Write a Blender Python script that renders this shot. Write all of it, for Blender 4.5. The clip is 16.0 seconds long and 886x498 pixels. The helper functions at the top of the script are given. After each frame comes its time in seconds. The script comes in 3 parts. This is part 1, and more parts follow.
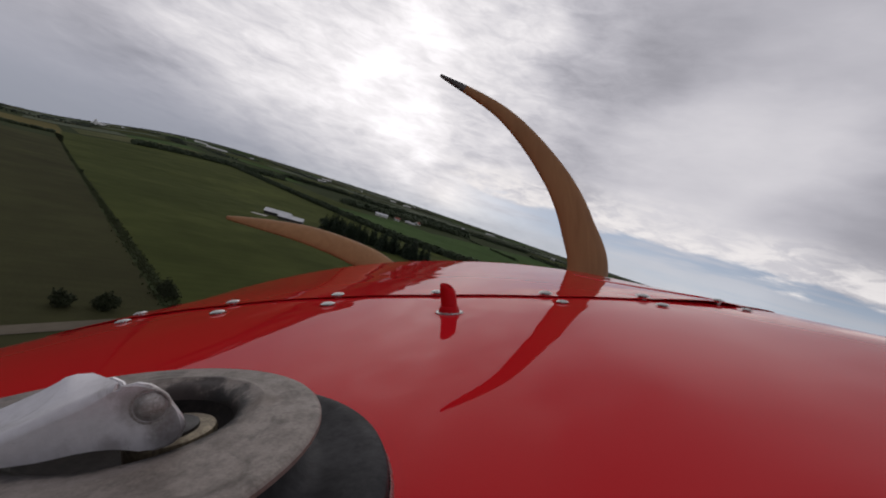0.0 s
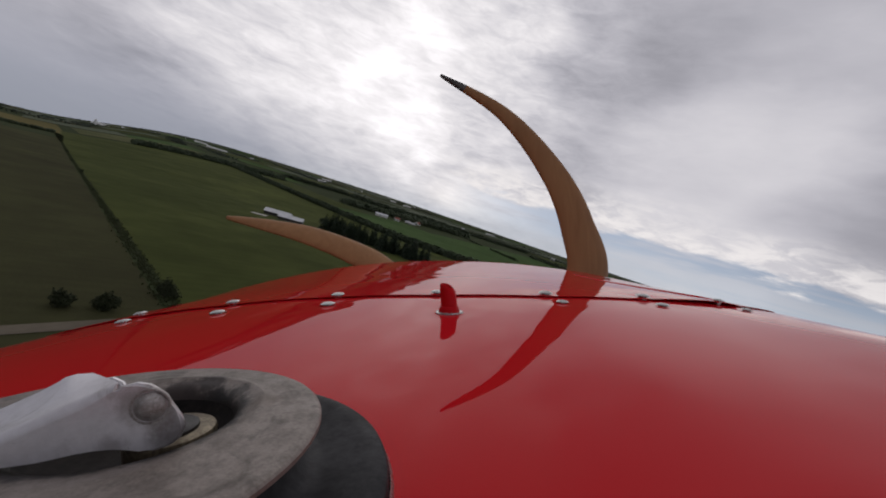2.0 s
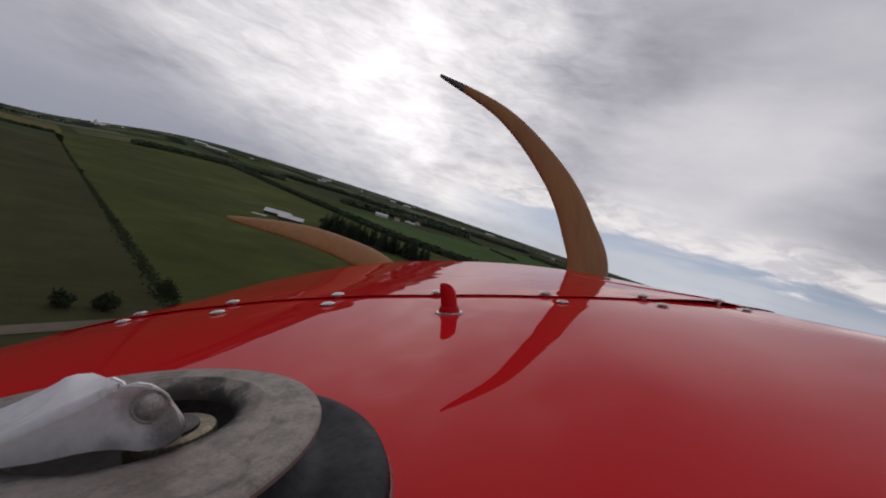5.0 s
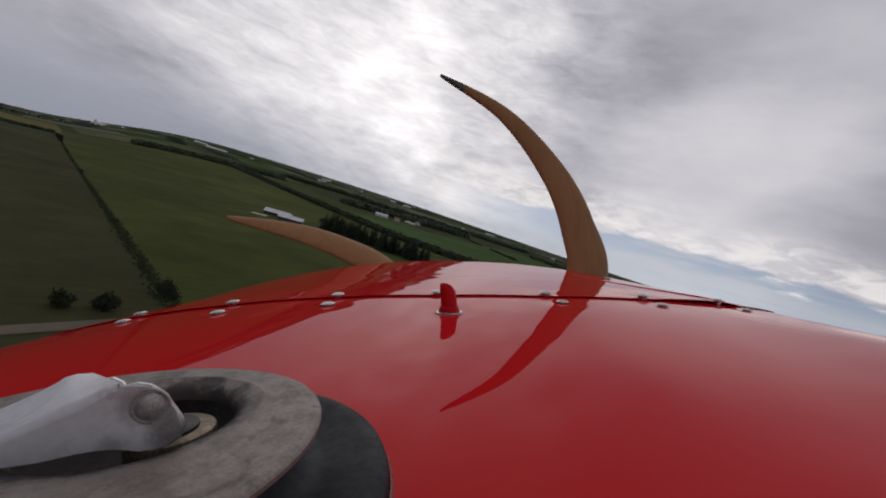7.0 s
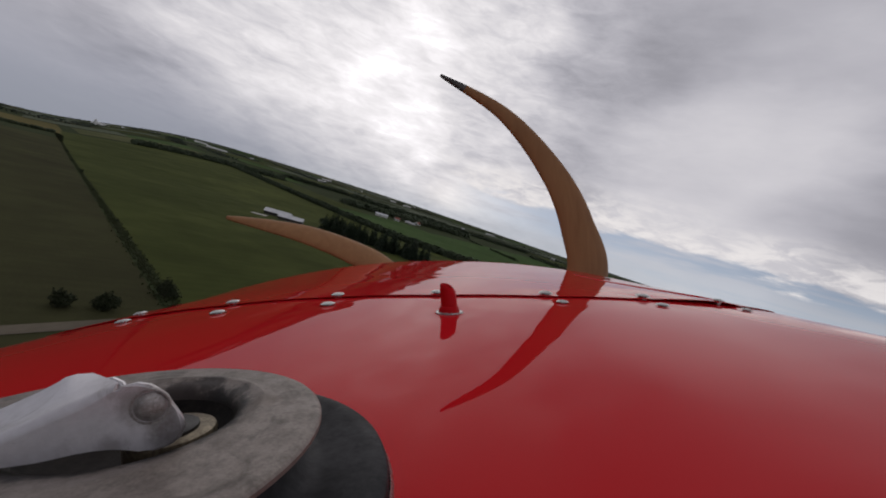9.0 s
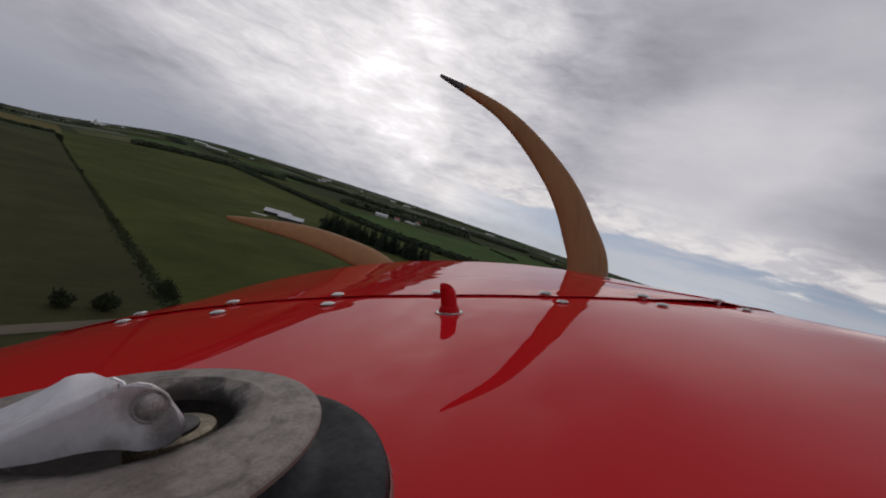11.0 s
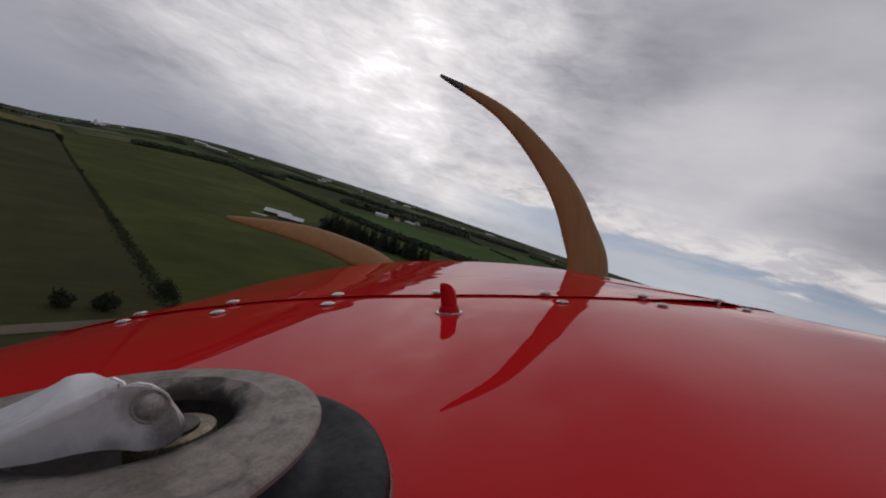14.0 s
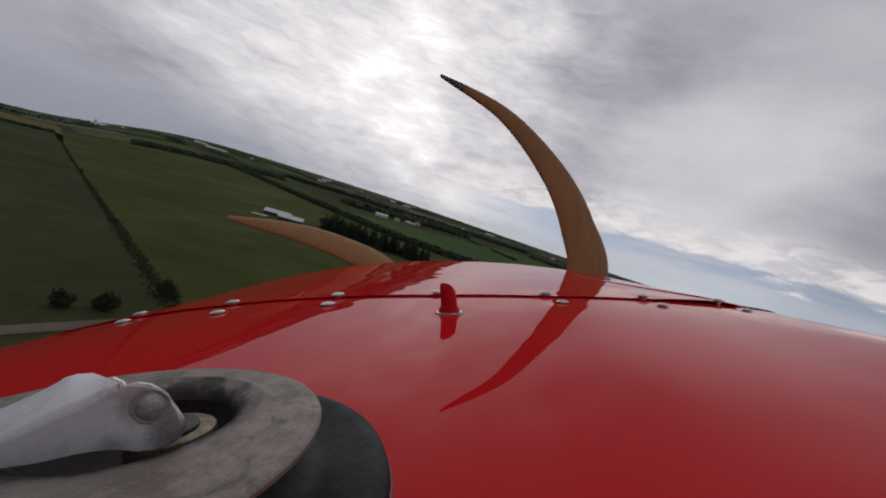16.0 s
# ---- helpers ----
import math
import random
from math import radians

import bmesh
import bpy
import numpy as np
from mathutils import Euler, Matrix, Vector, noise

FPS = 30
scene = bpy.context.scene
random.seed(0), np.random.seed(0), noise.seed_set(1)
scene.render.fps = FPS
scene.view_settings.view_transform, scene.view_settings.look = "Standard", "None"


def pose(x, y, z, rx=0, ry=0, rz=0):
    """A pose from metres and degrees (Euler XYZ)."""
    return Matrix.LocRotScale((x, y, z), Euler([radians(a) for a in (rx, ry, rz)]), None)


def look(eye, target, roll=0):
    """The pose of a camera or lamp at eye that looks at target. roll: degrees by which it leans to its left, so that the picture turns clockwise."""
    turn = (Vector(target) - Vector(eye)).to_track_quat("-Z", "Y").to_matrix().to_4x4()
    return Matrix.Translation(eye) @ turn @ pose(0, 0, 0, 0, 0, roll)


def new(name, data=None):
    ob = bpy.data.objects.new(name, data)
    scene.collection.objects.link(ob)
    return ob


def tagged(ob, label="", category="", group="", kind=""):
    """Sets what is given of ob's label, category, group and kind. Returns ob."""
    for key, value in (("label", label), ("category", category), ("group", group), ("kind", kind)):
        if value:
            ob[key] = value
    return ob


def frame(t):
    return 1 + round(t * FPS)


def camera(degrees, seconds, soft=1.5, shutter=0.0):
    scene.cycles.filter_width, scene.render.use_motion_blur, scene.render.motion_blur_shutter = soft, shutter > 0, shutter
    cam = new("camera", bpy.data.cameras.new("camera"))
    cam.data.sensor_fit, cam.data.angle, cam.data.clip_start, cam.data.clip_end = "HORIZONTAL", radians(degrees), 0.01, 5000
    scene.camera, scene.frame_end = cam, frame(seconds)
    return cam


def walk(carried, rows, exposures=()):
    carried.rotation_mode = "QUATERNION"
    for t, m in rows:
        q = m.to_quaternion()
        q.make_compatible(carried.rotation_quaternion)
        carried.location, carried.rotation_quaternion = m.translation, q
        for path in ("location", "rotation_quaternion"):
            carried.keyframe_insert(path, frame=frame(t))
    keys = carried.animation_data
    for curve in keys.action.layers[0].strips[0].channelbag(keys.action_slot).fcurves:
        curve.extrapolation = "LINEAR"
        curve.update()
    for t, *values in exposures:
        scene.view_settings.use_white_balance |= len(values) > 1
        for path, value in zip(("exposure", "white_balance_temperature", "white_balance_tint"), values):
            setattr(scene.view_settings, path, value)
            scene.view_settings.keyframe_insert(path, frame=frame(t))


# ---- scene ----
# ---- camera: fixed on the engine cowling of a banking aircraft ----
ALT = 30.0                                   # height over the fields
BANK, PITCH = 16.2, -2.9                     # lean to the left, nose down
EYE = (0, 0, ALT)
AIM = (0, math.cos(radians(PITCH)), ALT + math.sin(radians(PITCH)))
POSE = look(EYE, AIM, BANK)
cam = camera(98.0, 16.0, soft=1.9)
walk(cam, [(0.0, POSE), (4.0, POSE), (8.0, POSE), (12.0, POSE), (16.0, POSE)],
     [(0.0, 0.10), (4.0, 0.10), (8.0, 0.04), (10.5, 0.0), (12.5, -0.12), (14.5, -0.08), (16.0, 0.0)])
# aircraft axes: x to its right, y ahead, z up, origin at the lens
AIR = POSE @ pose(0, 0, 0, -90, 0, 0)

# ---- sky and sun ----
SUN_AZ, SUN_EL = -11.0, 17.0                 # clockwise from +y
sun_dir = Vector((math.sin(radians(SUN_AZ)) * math.cos(radians(SUN_EL)),
                  math.cos(radians(SUN_AZ)) * math.cos(radians(SUN_EL)), math.sin(radians(SUN_EL))))


class Nodes:
    """Short hand for node trees."""

    def __init__(self, tree):
        self.t = tree
        tree.nodes.clear()

    def add(self, kind, operation=""):
        n = self.t.nodes.new(kind)
        if operation:
            n.operation = operation
        return n

    def put(self, socket, v):
        if isinstance(v, bpy.types.NodeSocket):
            self.t.links.new(v, socket)
        elif isinstance(v, (tuple, list)) and len(v) == 3 and socket.type == "RGBA":
            socket.default_value = (*v, 1)
        else:
            socket.default_value = v

    def math(self, op, a, b=0.0, c=0.0, clamp=False):
        n = self.add("ShaderNodeMath", op)
        n.use_clamp = clamp
        for i, v in enumerate((a, b, c)):
            self.put(n.inputs[i], v)
        return n.outputs[0]

    def mix(self, f, a, b):
        n = self.add("ShaderNodeMix")
        n.data_type = "RGBA"
        self.put(n.inputs[0], f), self.put(n.inputs[6], a), self.put(n.inputs[7], b)
        return n.outputs[2]

    def step(self, v, lo, hi, a=0.0, b=1.0):
        n = self.add("ShaderNodeMapRange")
        n.interpolation_type = "SMOOTHSTEP"
        for i, x in enumerate((v, lo, hi, a, b)):
            self.put(n.inputs[i], x)
        return n.outputs[0]

    def noise(self, vec, scale, detail=4.0, rough=0.55, distort=0.0):
        n = self.add("ShaderNodeTexNoise")
        if vec is not None:
            self.put(n.inputs["Vector"], vec)
        self.put(n.inputs["Scale"], scale), self.put(n.inputs["Detail"], detail)
        self.put(n.inputs["Roughness"], rough), self.put(n.inputs["Distortion"], distort)
        return n.outputs["Fac"]

    def mapped(self, vec, loc=(0, 0, 0), rot=(0, 0, 0), scale=(1, 1, 1)):
        n = self.add("ShaderNodeMapping")
        self.put(n.inputs[0], vec)
        n.inputs[1].default_value, n.inputs[2].default_value, n.inputs[3].default_value = loc, rot, scale
        return n.outputs[0]


world = bpy.data.worlds.new("overcast_sky")
scene.world = world
world.use_nodes = True
w = Nodes(world.node_tree)
coord = w.add("ShaderNodeTexCoord").outputs["Generated"]
sky = w.add("ShaderNodeTexSky")
sky.sky_type, sky.sun_disc = "NISHITA", False
sky.sun_elevation, sky.sun_rotation = radians(SUN_EL), radians(SUN_AZ)
sky.air_density, sky.dust_density = 1.0, 1.2
high = w.add("ShaderNodeVectorMath", operation="ADD")
w.put(high.inputs[0], coord), w.put(high.inputs[1], (0.1, -0.1, 0.32))
w.put(sky.inputs[0], high.outputs[0])
sky_strength = w.add("ShaderNodeVectorMath", operation="SCALE")
w.put(sky_strength.inputs[0], sky.outputs[0]), w.put(sky_strength.inputs["Scale"], 0.115)
parts = w.add("ShaderNodeSeparateXYZ")
w.put(parts.inputs[0], coord)
streaky = w.mapped(coord, loc=(4.1, 2.2, 0.6), scale=(1.0, 1.0, 2.3))
fibrous = w.mapped(coord, loc=(4.1, 2.2, 0.6), scale=(0.95, 0.95, 3.3))
broad = w.noise(streaky, 2.4, 2.0, 0.42, 0.3)
billow = w.noise(w.mapped(streaky, loc=(7.0, 3.0, 2.0)), 6.5, 6.0, 0.55, 0.3)
wisp = w.noise(w.mapped(fibrous, loc=(1.0, 8.0, 4.0)), 13.0, 6.0, 0.62, 0.5)
dot = w.add("ShaderNodeVectorMath", operation="DOT_PRODUCT")
w.put(dot.inputs[0], coord), w.put(dot.inputs[1], tuple(sun_dir))
near_sun = w.step(dot.outputs["Value"], 0.75, 0.98)
tone = w.step(dot.outputs["Value"], -0.1, 0.75, 0.33, 0.43)         # brightness of the cloud sheet


def bearing(az, el):
    az, el = radians(az), radians(el)
    return math.sin(az) * math.cos(el), math.cos(az) * math.cos(el), math.sin(el)


# the lobes below have billowing edges
warp = w.add("ShaderNodeTexNoise")
w.put(warp.inputs["Vector"], streaky), w.put(warp.inputs["Scale"], 4.0), w.put(warp.inputs["Detail"], 4.0), w.put(warp.inputs["Roughness"], 0.5)
pushed = w.add("ShaderNodeVectorMath", operation="MULTIPLY_ADD")
w.put(pushed.inputs[0], warp.outputs["Color"]), w.put(pushed.inputs[1], (0.26, 0.26, 0.20)), w.put(pushed.inputs[2], (-0.13, -0.13, -0.10))
moved = w.add("ShaderNodeVectorMath", operation="ADD")
w.put(moved.inputs[0], coord), w.put(moved.inputs[1], pushed.outputs[0])
ragged_way = w.add("ShaderNodeVectorMath", operation="NORMALIZE")
w.put(ragged_way.inputs[0], moved.outputs[0])
# thin and thick parts of the sheet: bearing, outer and inner radius in degrees, change of brightness
for az, el, outer, inner, change in ((-12, 19, 32, 3, 0.24), (-30, 17, 20, 3, 0.09), (-11, 17, 13, 1, 0.13), (-11, 14.5, 8, 1, 0.14), (20, 23, 18, 3, -0.08), (34, 32, 24, 10, 0.02),
                                     (32, 13, 17, 4, 0.19), (-4, 33, 15, 3, 0.08), (48, 10, 14, 3, -0.08), (18, 30, 12, 4, -0.03)):
    d = w.add("ShaderNodeVectorMath", operation="DOT_PRODUCT")
    w.put(d.inputs[0], ragged_way.outputs[0]), w.put(d.inputs[1], bearing(az, el))
    tone = w.math("ADD", tone, w.step(d.outputs["Value"], math.cos(radians(outer)), math.cos(radians(inner)), 0.0, change))
grain_ = w.math("ADD", w.math("MULTIPLY_ADD", broad, 0.24, -0.12),
                w.math("MULTIPLY", w.math("MULTIPLY", w.math("MULTIPLY_ADD", near_sun, 0.68, 0.20), w.step(parts.outputs[0], 0.02, 0.30, 1.0, 0.48)),
                       w.math("ADD", w.math("MULTIPLY_ADD", billow, 0.72, -0.36), w.math("MULTIPLY_ADD", wisp, 0.66, -0.33))))
tone = w.math("ADD", tone, grain_)
tone = w.math("MINIMUM", w.math("MULTIPLY_ADD", w.math("MAXIMUM", w.math("SUBTRACT", tone, 0.97), 0.0), 1.6, tone), 2.4)      # thin cloud glows near the sun
behind = w.add("ShaderNodeVectorMath", operation="DOT_PRODUCT")     # added unseen dimming, left and behind, to darken the cowling's left shoulder
w.put(behind.inputs[0], coord), w.put(behind.inputs[1], (-0.85, -0.50, 0.15))
tone = w.math("MULTIPLY", tone, w.step(behind.outputs["Value"], 0.30, 0.95, 1.0, 0.50))
white_ = w.add("ShaderNodeVectorMath", operation="SCALE")
w.put(white_.inputs[0], w.mix(w.step(tone, 0.25, 0.85), (0.985, 0.970, 1.09), (1.0, 0.965, 0.99))), w.put(white_.inputs["Scale"], w.math("MAXIMUM", tone, 0.16))
# a break in the sheet low down, away from the sun, under its ragged lower edge
breaks = w.noise(w.mapped(coord, loc=(3.0, 1.0, 0.7), scale=(1.0, 1.0, 3.6)), 5.0, 6.0, 0.58, 0.4)
streaks = w.noise(w.mapped(coord, loc=(0.4, 2.0, 1.7), scale=(0.7, 0.7, 9.0)), 4.0, 4.0, 0.55, 0.3)
edge = w.math("ADD", w.math("MULTIPLY_ADD", breaks, 0.11, -0.055), w.math("ADD", parts.outputs[2], w.math("MULTIPLY", w.math("MAXIMUM", w.math("SUBTRACT", parts.outputs[0], 0.25), 0.0), 0.09)))
low = w.math("MULTIPLY", w.step(edge, 0.128, 0.112), w.step(edge, 0.02, 0.09))
side = w.step(parts.outputs[0], -0.12, 0.06)
gap = w.math("MULTIPLY", w.math("MULTIPLY", w.step(streaks, 0.34, 0.58, 0.35, 1.0), low), side)
rim_light = w.math("MULTIPLY", w.math("MULTIPLY", w.step(edge, 0.110, 0.128), w.step(edge, 0.23, 0.135)), side)
tufts = w.noise(w.mapped(coord, loc=(2.0, 5.0, 1.2), rot=(0.0, 0.25, 0.0), scale=(1.0, 1.0, 3.0)), 13.0, 6.0, 0.62, 0.5)
lit_sheet = w.mix(w.math("MULTIPLY", rim_light, w.step(tufts, 0.36, 0.62, 0.12, 0.85)), white_.outputs[0], (0.84, 0.80, 0.79))
under = w.mix(w.math("MULTIPLY", gap, 0.68), lit_sheet, sky_strength.outputs[0])
# distant rain cloud and haze near the horizon
gloom = w.math("MULTIPLY", w.step(parts.outputs[2], 0.24, 0.04), w.step(parts.outputs[0], -0.05, -0.60))
rain = w.mix(w.math("MULTIPLY", gloom, 0.78), under, (0.285, 0.298, 0.36))
haze = w.step(parts.outputs[2], 0.11, 0.0)
murk = w.mix(w.math("MULTIPLY", haze, 0.60), rain, w.mix(w.step(parts.outputs[0], 0.1, -0.6), (0.50, 0.54, 0.59), (0.25, 0.27, 0.32)))
back = w.add("ShaderNodeBackground")
w.put(back.inputs[0], murk), w.put(back.inputs[1], 1.0)
w.put(w.add("ShaderNodeOutputWorld").inputs[0], back.outputs[0])

sun = new("sun", bpy.data.lights.new("sun", "SUN"))
sun.data.energy, sun.data.angle, sun.data.color = 0.3, radians(120), (1.0, 0.96, 0.9)
sun.matrix_world = look(sun_dir * 200, (0, 0, 0))


# ---- materials ----
def material(name, rough=0.6, metal=0.0):
    m = bpy.data.materials.new(name)
    m.use_nodes = True
    n = Nodes(m.node_tree)
    bsdf = n.add("ShaderNodeBsdfPrincipled")
    n.put(n.add("ShaderNodeOutputMaterial").inputs[0], bsdf.outputs[0])
    n.put(bsdf.inputs["Roughness"], rough), n.put(bsdf.inputs["Metallic"], metal)
    n.bsdf = bsdf
    return m, n


def bump(n, height, strength, distance):
    b = n.add("ShaderNodeBump")
    n.put(b.inputs["Strength"], strength), n.put(b.inputs["Distance"], distance), n.put(b.inputs["Height"], height)
    n.put(n.bsdf.inputs["Normal"], b.outputs[0])


def red_paint():
    m, n = material("red_paint", 0.35)
    c = n.add("ShaderNodeTexCoord").outputs["Object"]
    broad_, fine = n.noise(c, 6.0, 3.0), n.noise(c, 420.0, 3.0)
    n.put(n.bsdf.inputs["Base Color"], n.mix(broad_, (0.515, 0.009, 0.014), (0.575, 0.012, 0.018)))
    n.put(n.bsdf.inputs["Specular IOR Level"], 0.0)
    n.put(n.bsdf.inputs["Coat Weight"], 0.67), n.put(n.bsdf.inputs["Coat IOR"], 1.178)
    n.put(n.bsdf.inputs["Coat Roughness"], n.step(broad_, 0.3, 0.7, 0.004, 0.018))
    b = n.add("ShaderNodeBump")
    n.put(b.inputs["Strength"], 0.12), n.put(b.inputs["Distance"], 0.003)
    n.put(b.inputs["Height"], n.math("ADD", n.noise(c, 9.0, 2.0), n.math("MULTIPLY", fine, 0.004)))
    n.put(n.bsdf.inputs["Coat Normal"], b.outputs[0])
    return m


WELL_AT = (0.0022, 0.0072)                   # the fuel cap's well sits off its disc's centre


def metal_like(name, dark, light, rough, metal, scale, relief=0.15, stain=None, spec=0.5, turned=False, rust=None, marks=()):
    m, n = material(name, rough, metal)
    c = n.add("ShaderNodeTexCoord").outputs["Object"]
    big, fine = n.noise(c, scale, 5.0, 0.6), n.noise(c, scale * 9, 6.0, 0.65)
    f = n.math("ADD", n.math("MULTIPLY", big, 0.6), n.math("MULTIPLY", fine, 0.4))
    col = n.mix(n.step(f, 0.34, 0.66), dark, light)
    if stain:
        blot = n.step(n.noise(n.mapped(c, loc=(3.1, 1.7, 0.4)), scale * 0.55, 5.0, 0.6, 0.8), 0.55, 0.64)
        col = n.mix(n.math("MULTIPLY", blot, 0.75), col, stain)
    if rust:
        spot = n.step(n.noise(n.mapped(c, loc=(0.7, 2.3, 0.9)), scale * 2.2, 5.0, 0.7, 0.5), 0.52, 0.70)
        col = n.mix(n.math("MULTIPLY", spot, 0.6), col, rust)
    if turned:
        rings = n.add("ShaderNodeTexWave")
        rings.wave_type, rings.rings_direction = "RINGS", "Z"
        n.put(rings.inputs["Vector"], c), n.put(rings.inputs["Scale"], 140.0), n.put(rings.inputs["Distortion"], 3.0), n.put(rings.inputs["Detail"], 3.0)
        col = n.mix(n.math("MULTIPLY", n.step(rings.outputs["Fac"], 0.55, 1.0), 0.26), col, light)
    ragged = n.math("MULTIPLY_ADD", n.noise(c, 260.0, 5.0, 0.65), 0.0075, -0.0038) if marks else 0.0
    for place, r0, r1, dirt_shade, most in marks:                             # ragged stains, and the painted shade round the cap's well
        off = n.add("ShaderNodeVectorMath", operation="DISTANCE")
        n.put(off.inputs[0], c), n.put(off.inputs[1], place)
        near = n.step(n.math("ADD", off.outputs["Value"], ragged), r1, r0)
        col = n.mix(n.math("MULTIPLY", near, most), col, dirt_shade)
    n.put(n.bsdf.inputs["Base Color"], col)
    n.put(n.bsdf.inputs["Specular IOR Level"], spec)
    n.put(n.bsdf.inputs["Roughness"], n.step(f, 0.3, 0.7, rough + 0.12, rough - 0.06))
    bump(n, fine, relief, 0.0003)
    return m


def field_material(name, dark, light, row_angle, row_gap, patch):
    m, n = material(name, 0.9)
    n.put(n.bsdf.inputs["Specular IOR Level"], 0.01)
    c = n.add("ShaderNodeNewGeometry").outputs["Position"]
    big, mid, fine = n.noise(c, patch, 4.0, 0.6, 0.5), n.noise(c, 0.05, 5.0, 0.65), n.noise(c, 1.3, 4.0, 0.7)
    rows = n.add("ShaderNodeTexWave")
    n.put(rows.inputs["Vector"], n.mapped(c, rot=(0, 0, row_angle)))
    n.put(rows.inputs["Scale"], 0.31 / row_gap), n.put(rows.inputs["Distortion"], 1.2), n.put(rows.inputs["Detail"], 3.0)
    f = n.math("ADD", n.math("MULTIPLY", big, 0.5), n.math("MULTIPLY", mid, 0.3))
    f = n.math("ADD", f, n.math("ADD", n.math("MULTIPLY", fine, 0.09), n.math("MULTIPLY", rows.outputs["Fac"], 0.022)))
    n.put(n.bsdf.inputs["Base Color"], n.mix(n.step(f, 0.34, 0.64), dark, light))
    bump(n, fine, 0.6, 0.25)
    return m


def leaf_material(name, dark, light):
    m, n = material(name, 0.75)
    n.put(n.bsdf.inputs["Specular IOR Level"], 0.2)
    g = n.add("ShaderNodeNewGeometry")
    info = n.add("ShaderNodeObjectInfo")
    f = n.math("ADD", n.math("MULTIPLY", g.outputs["Random Per Island"], 0.6), n.math("MULTIPLY", info.outputs["Random"], 0.4))
    n.put(n.bsdf.inputs["Base Color"], n.mix(f, dark, light))
    return m


def wood_material():
    m, n = material("varnished_wood", 0.5)
    c = n.add("ShaderNodeTexCoord").outputs["Object"]
    grain = n.noise(n.mapped(c, scale=(30, 30, 3)), 1.0, 6.0, 0.6, 1.0)
    broad_ = n.noise(c, 4.0, 3.0)
    f = n.math("ADD", n.math("MULTIPLY", grain, 0.7), n.math("MULTIPLY", broad_, 0.3))
    n.put(n.bsdf.inputs["Base Color"], n.mix(n.step(f, 0.25, 0.75), (0.27, 0.128, 0.050), (0.37, 0.188, 0.076)))
    n.put(n.bsdf.inputs["Specular IOR Level"], 0.2)
    bump(n, grain, 0.1, 0.001)
    return m


def plain(name, dark, light, rough=0.7, scale=0.4, metal=0.0):
    m, n = material(name, rough, metal)
    c = n.add("ShaderNodeTexCoord").outputs["Object"]
    f = n.math("ADD", n.math("MULTIPLY", n.noise(c, scale, 4.0), 0.6), n.math("MULTIPLY", n.noise(c, scale * 8, 4.0), 0.4))
    n.put(n.bsdf.inputs["Base Color"], n.mix(n.step(f, 0.35, 0.65), dark, light))
    return m


PAINT = red_paint()
# first mark: grime round the well, blackened with the lever's painted shade; others stains
STEEL = metal_like("dull_grey_metal", (0.138, 0.114, 0.098), (0.258, 0.218, 0.190), 0.46, 0.3, 230.0, 0.16, (0.09, 0.072, 0.06), turned=True,
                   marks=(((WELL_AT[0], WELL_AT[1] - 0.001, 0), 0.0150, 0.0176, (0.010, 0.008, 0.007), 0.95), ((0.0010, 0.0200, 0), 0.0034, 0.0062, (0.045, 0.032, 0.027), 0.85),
                          ((0.0040, 0.0236, 0), 0.0012, 0.0040, (0.026, 0.018, 0.015), 0.85), ((0.0125, 0.0185, 0), 0.0010, 0.0034, (0.035, 0.026, 0.021), 0.8),
                          ((0.0200, 0.0130, 0), 0.0008, 0.0036, (0.10, 0.065, 0.045), 0.5), ((0.0130, 0.0290, 0), 0.0006, 0.0026, (0.06, 0.045, 0.035), 0.6)))
LEVER = metal_like("bright_pressed_metal", (0.66, 0.635, 0.65), (0.82, 0.80, 0.82), 0.33, 0.45, 75.0, 0.06, rust=(0.42, 0.39, 0.38),
                   marks=(((0.0036, 0.0, -0.0042), 0.0008, 0.0058, (0.10, 0.085, 0.08), 0.75), ((0.0, 0.0, 0.0), 0.0018, 0.0046, (0.24, 0.20, 0.18), 0.6),
                          ((-0.004, 0.0, -0.0056), 0.0004, 0.0032, (0.22, 0.19, 0.18), 0.5)))
RIVET = metal_like("dull_rivet_metal", (0.26, 0.23, 0.215), (0.48, 0.45, 0.425), 0.38, 0.5, 260.0, 0.2, rust=(0.12, 0.08, 0.06))
BRASS = metal_like("tarnished_brass", (0.11, 0.085, 0.055), (0.32, 0.27, 0.185), 0.45, 0.6, 150.0, 0.3, rust=(0.05, 0.035, 0.022))
# grime taken down to near black: the lever's shade is painted in
GRIME_SHADE = metal_like("grimy_shaded_well", (0.004, 0.003, 0.003), (0.020, 0.015, 0.012), 0.6, 0.0, 90.0, 0.3, spec=0.15)
RUBBER = metal_like("black_rubber", (0.009, 0.009, 0.010), (0.024, 0.023, 0.027), 0.48, 0.0, 70.0, 0.2, spec=0.12)
CHROME = metal_like("screw_metal", (0.26, 0.25, 0.24), (0.56, 0.55, 0.54), 0.24, 0.9, 300.0)
PROP_WOOD = wood_material()
TIP_METAL = metal_like("dark_tip_sheath", (0.05, 0.045, 0.04), (0.12, 0.11, 0.10), 0.45, 0.6, 30.0)

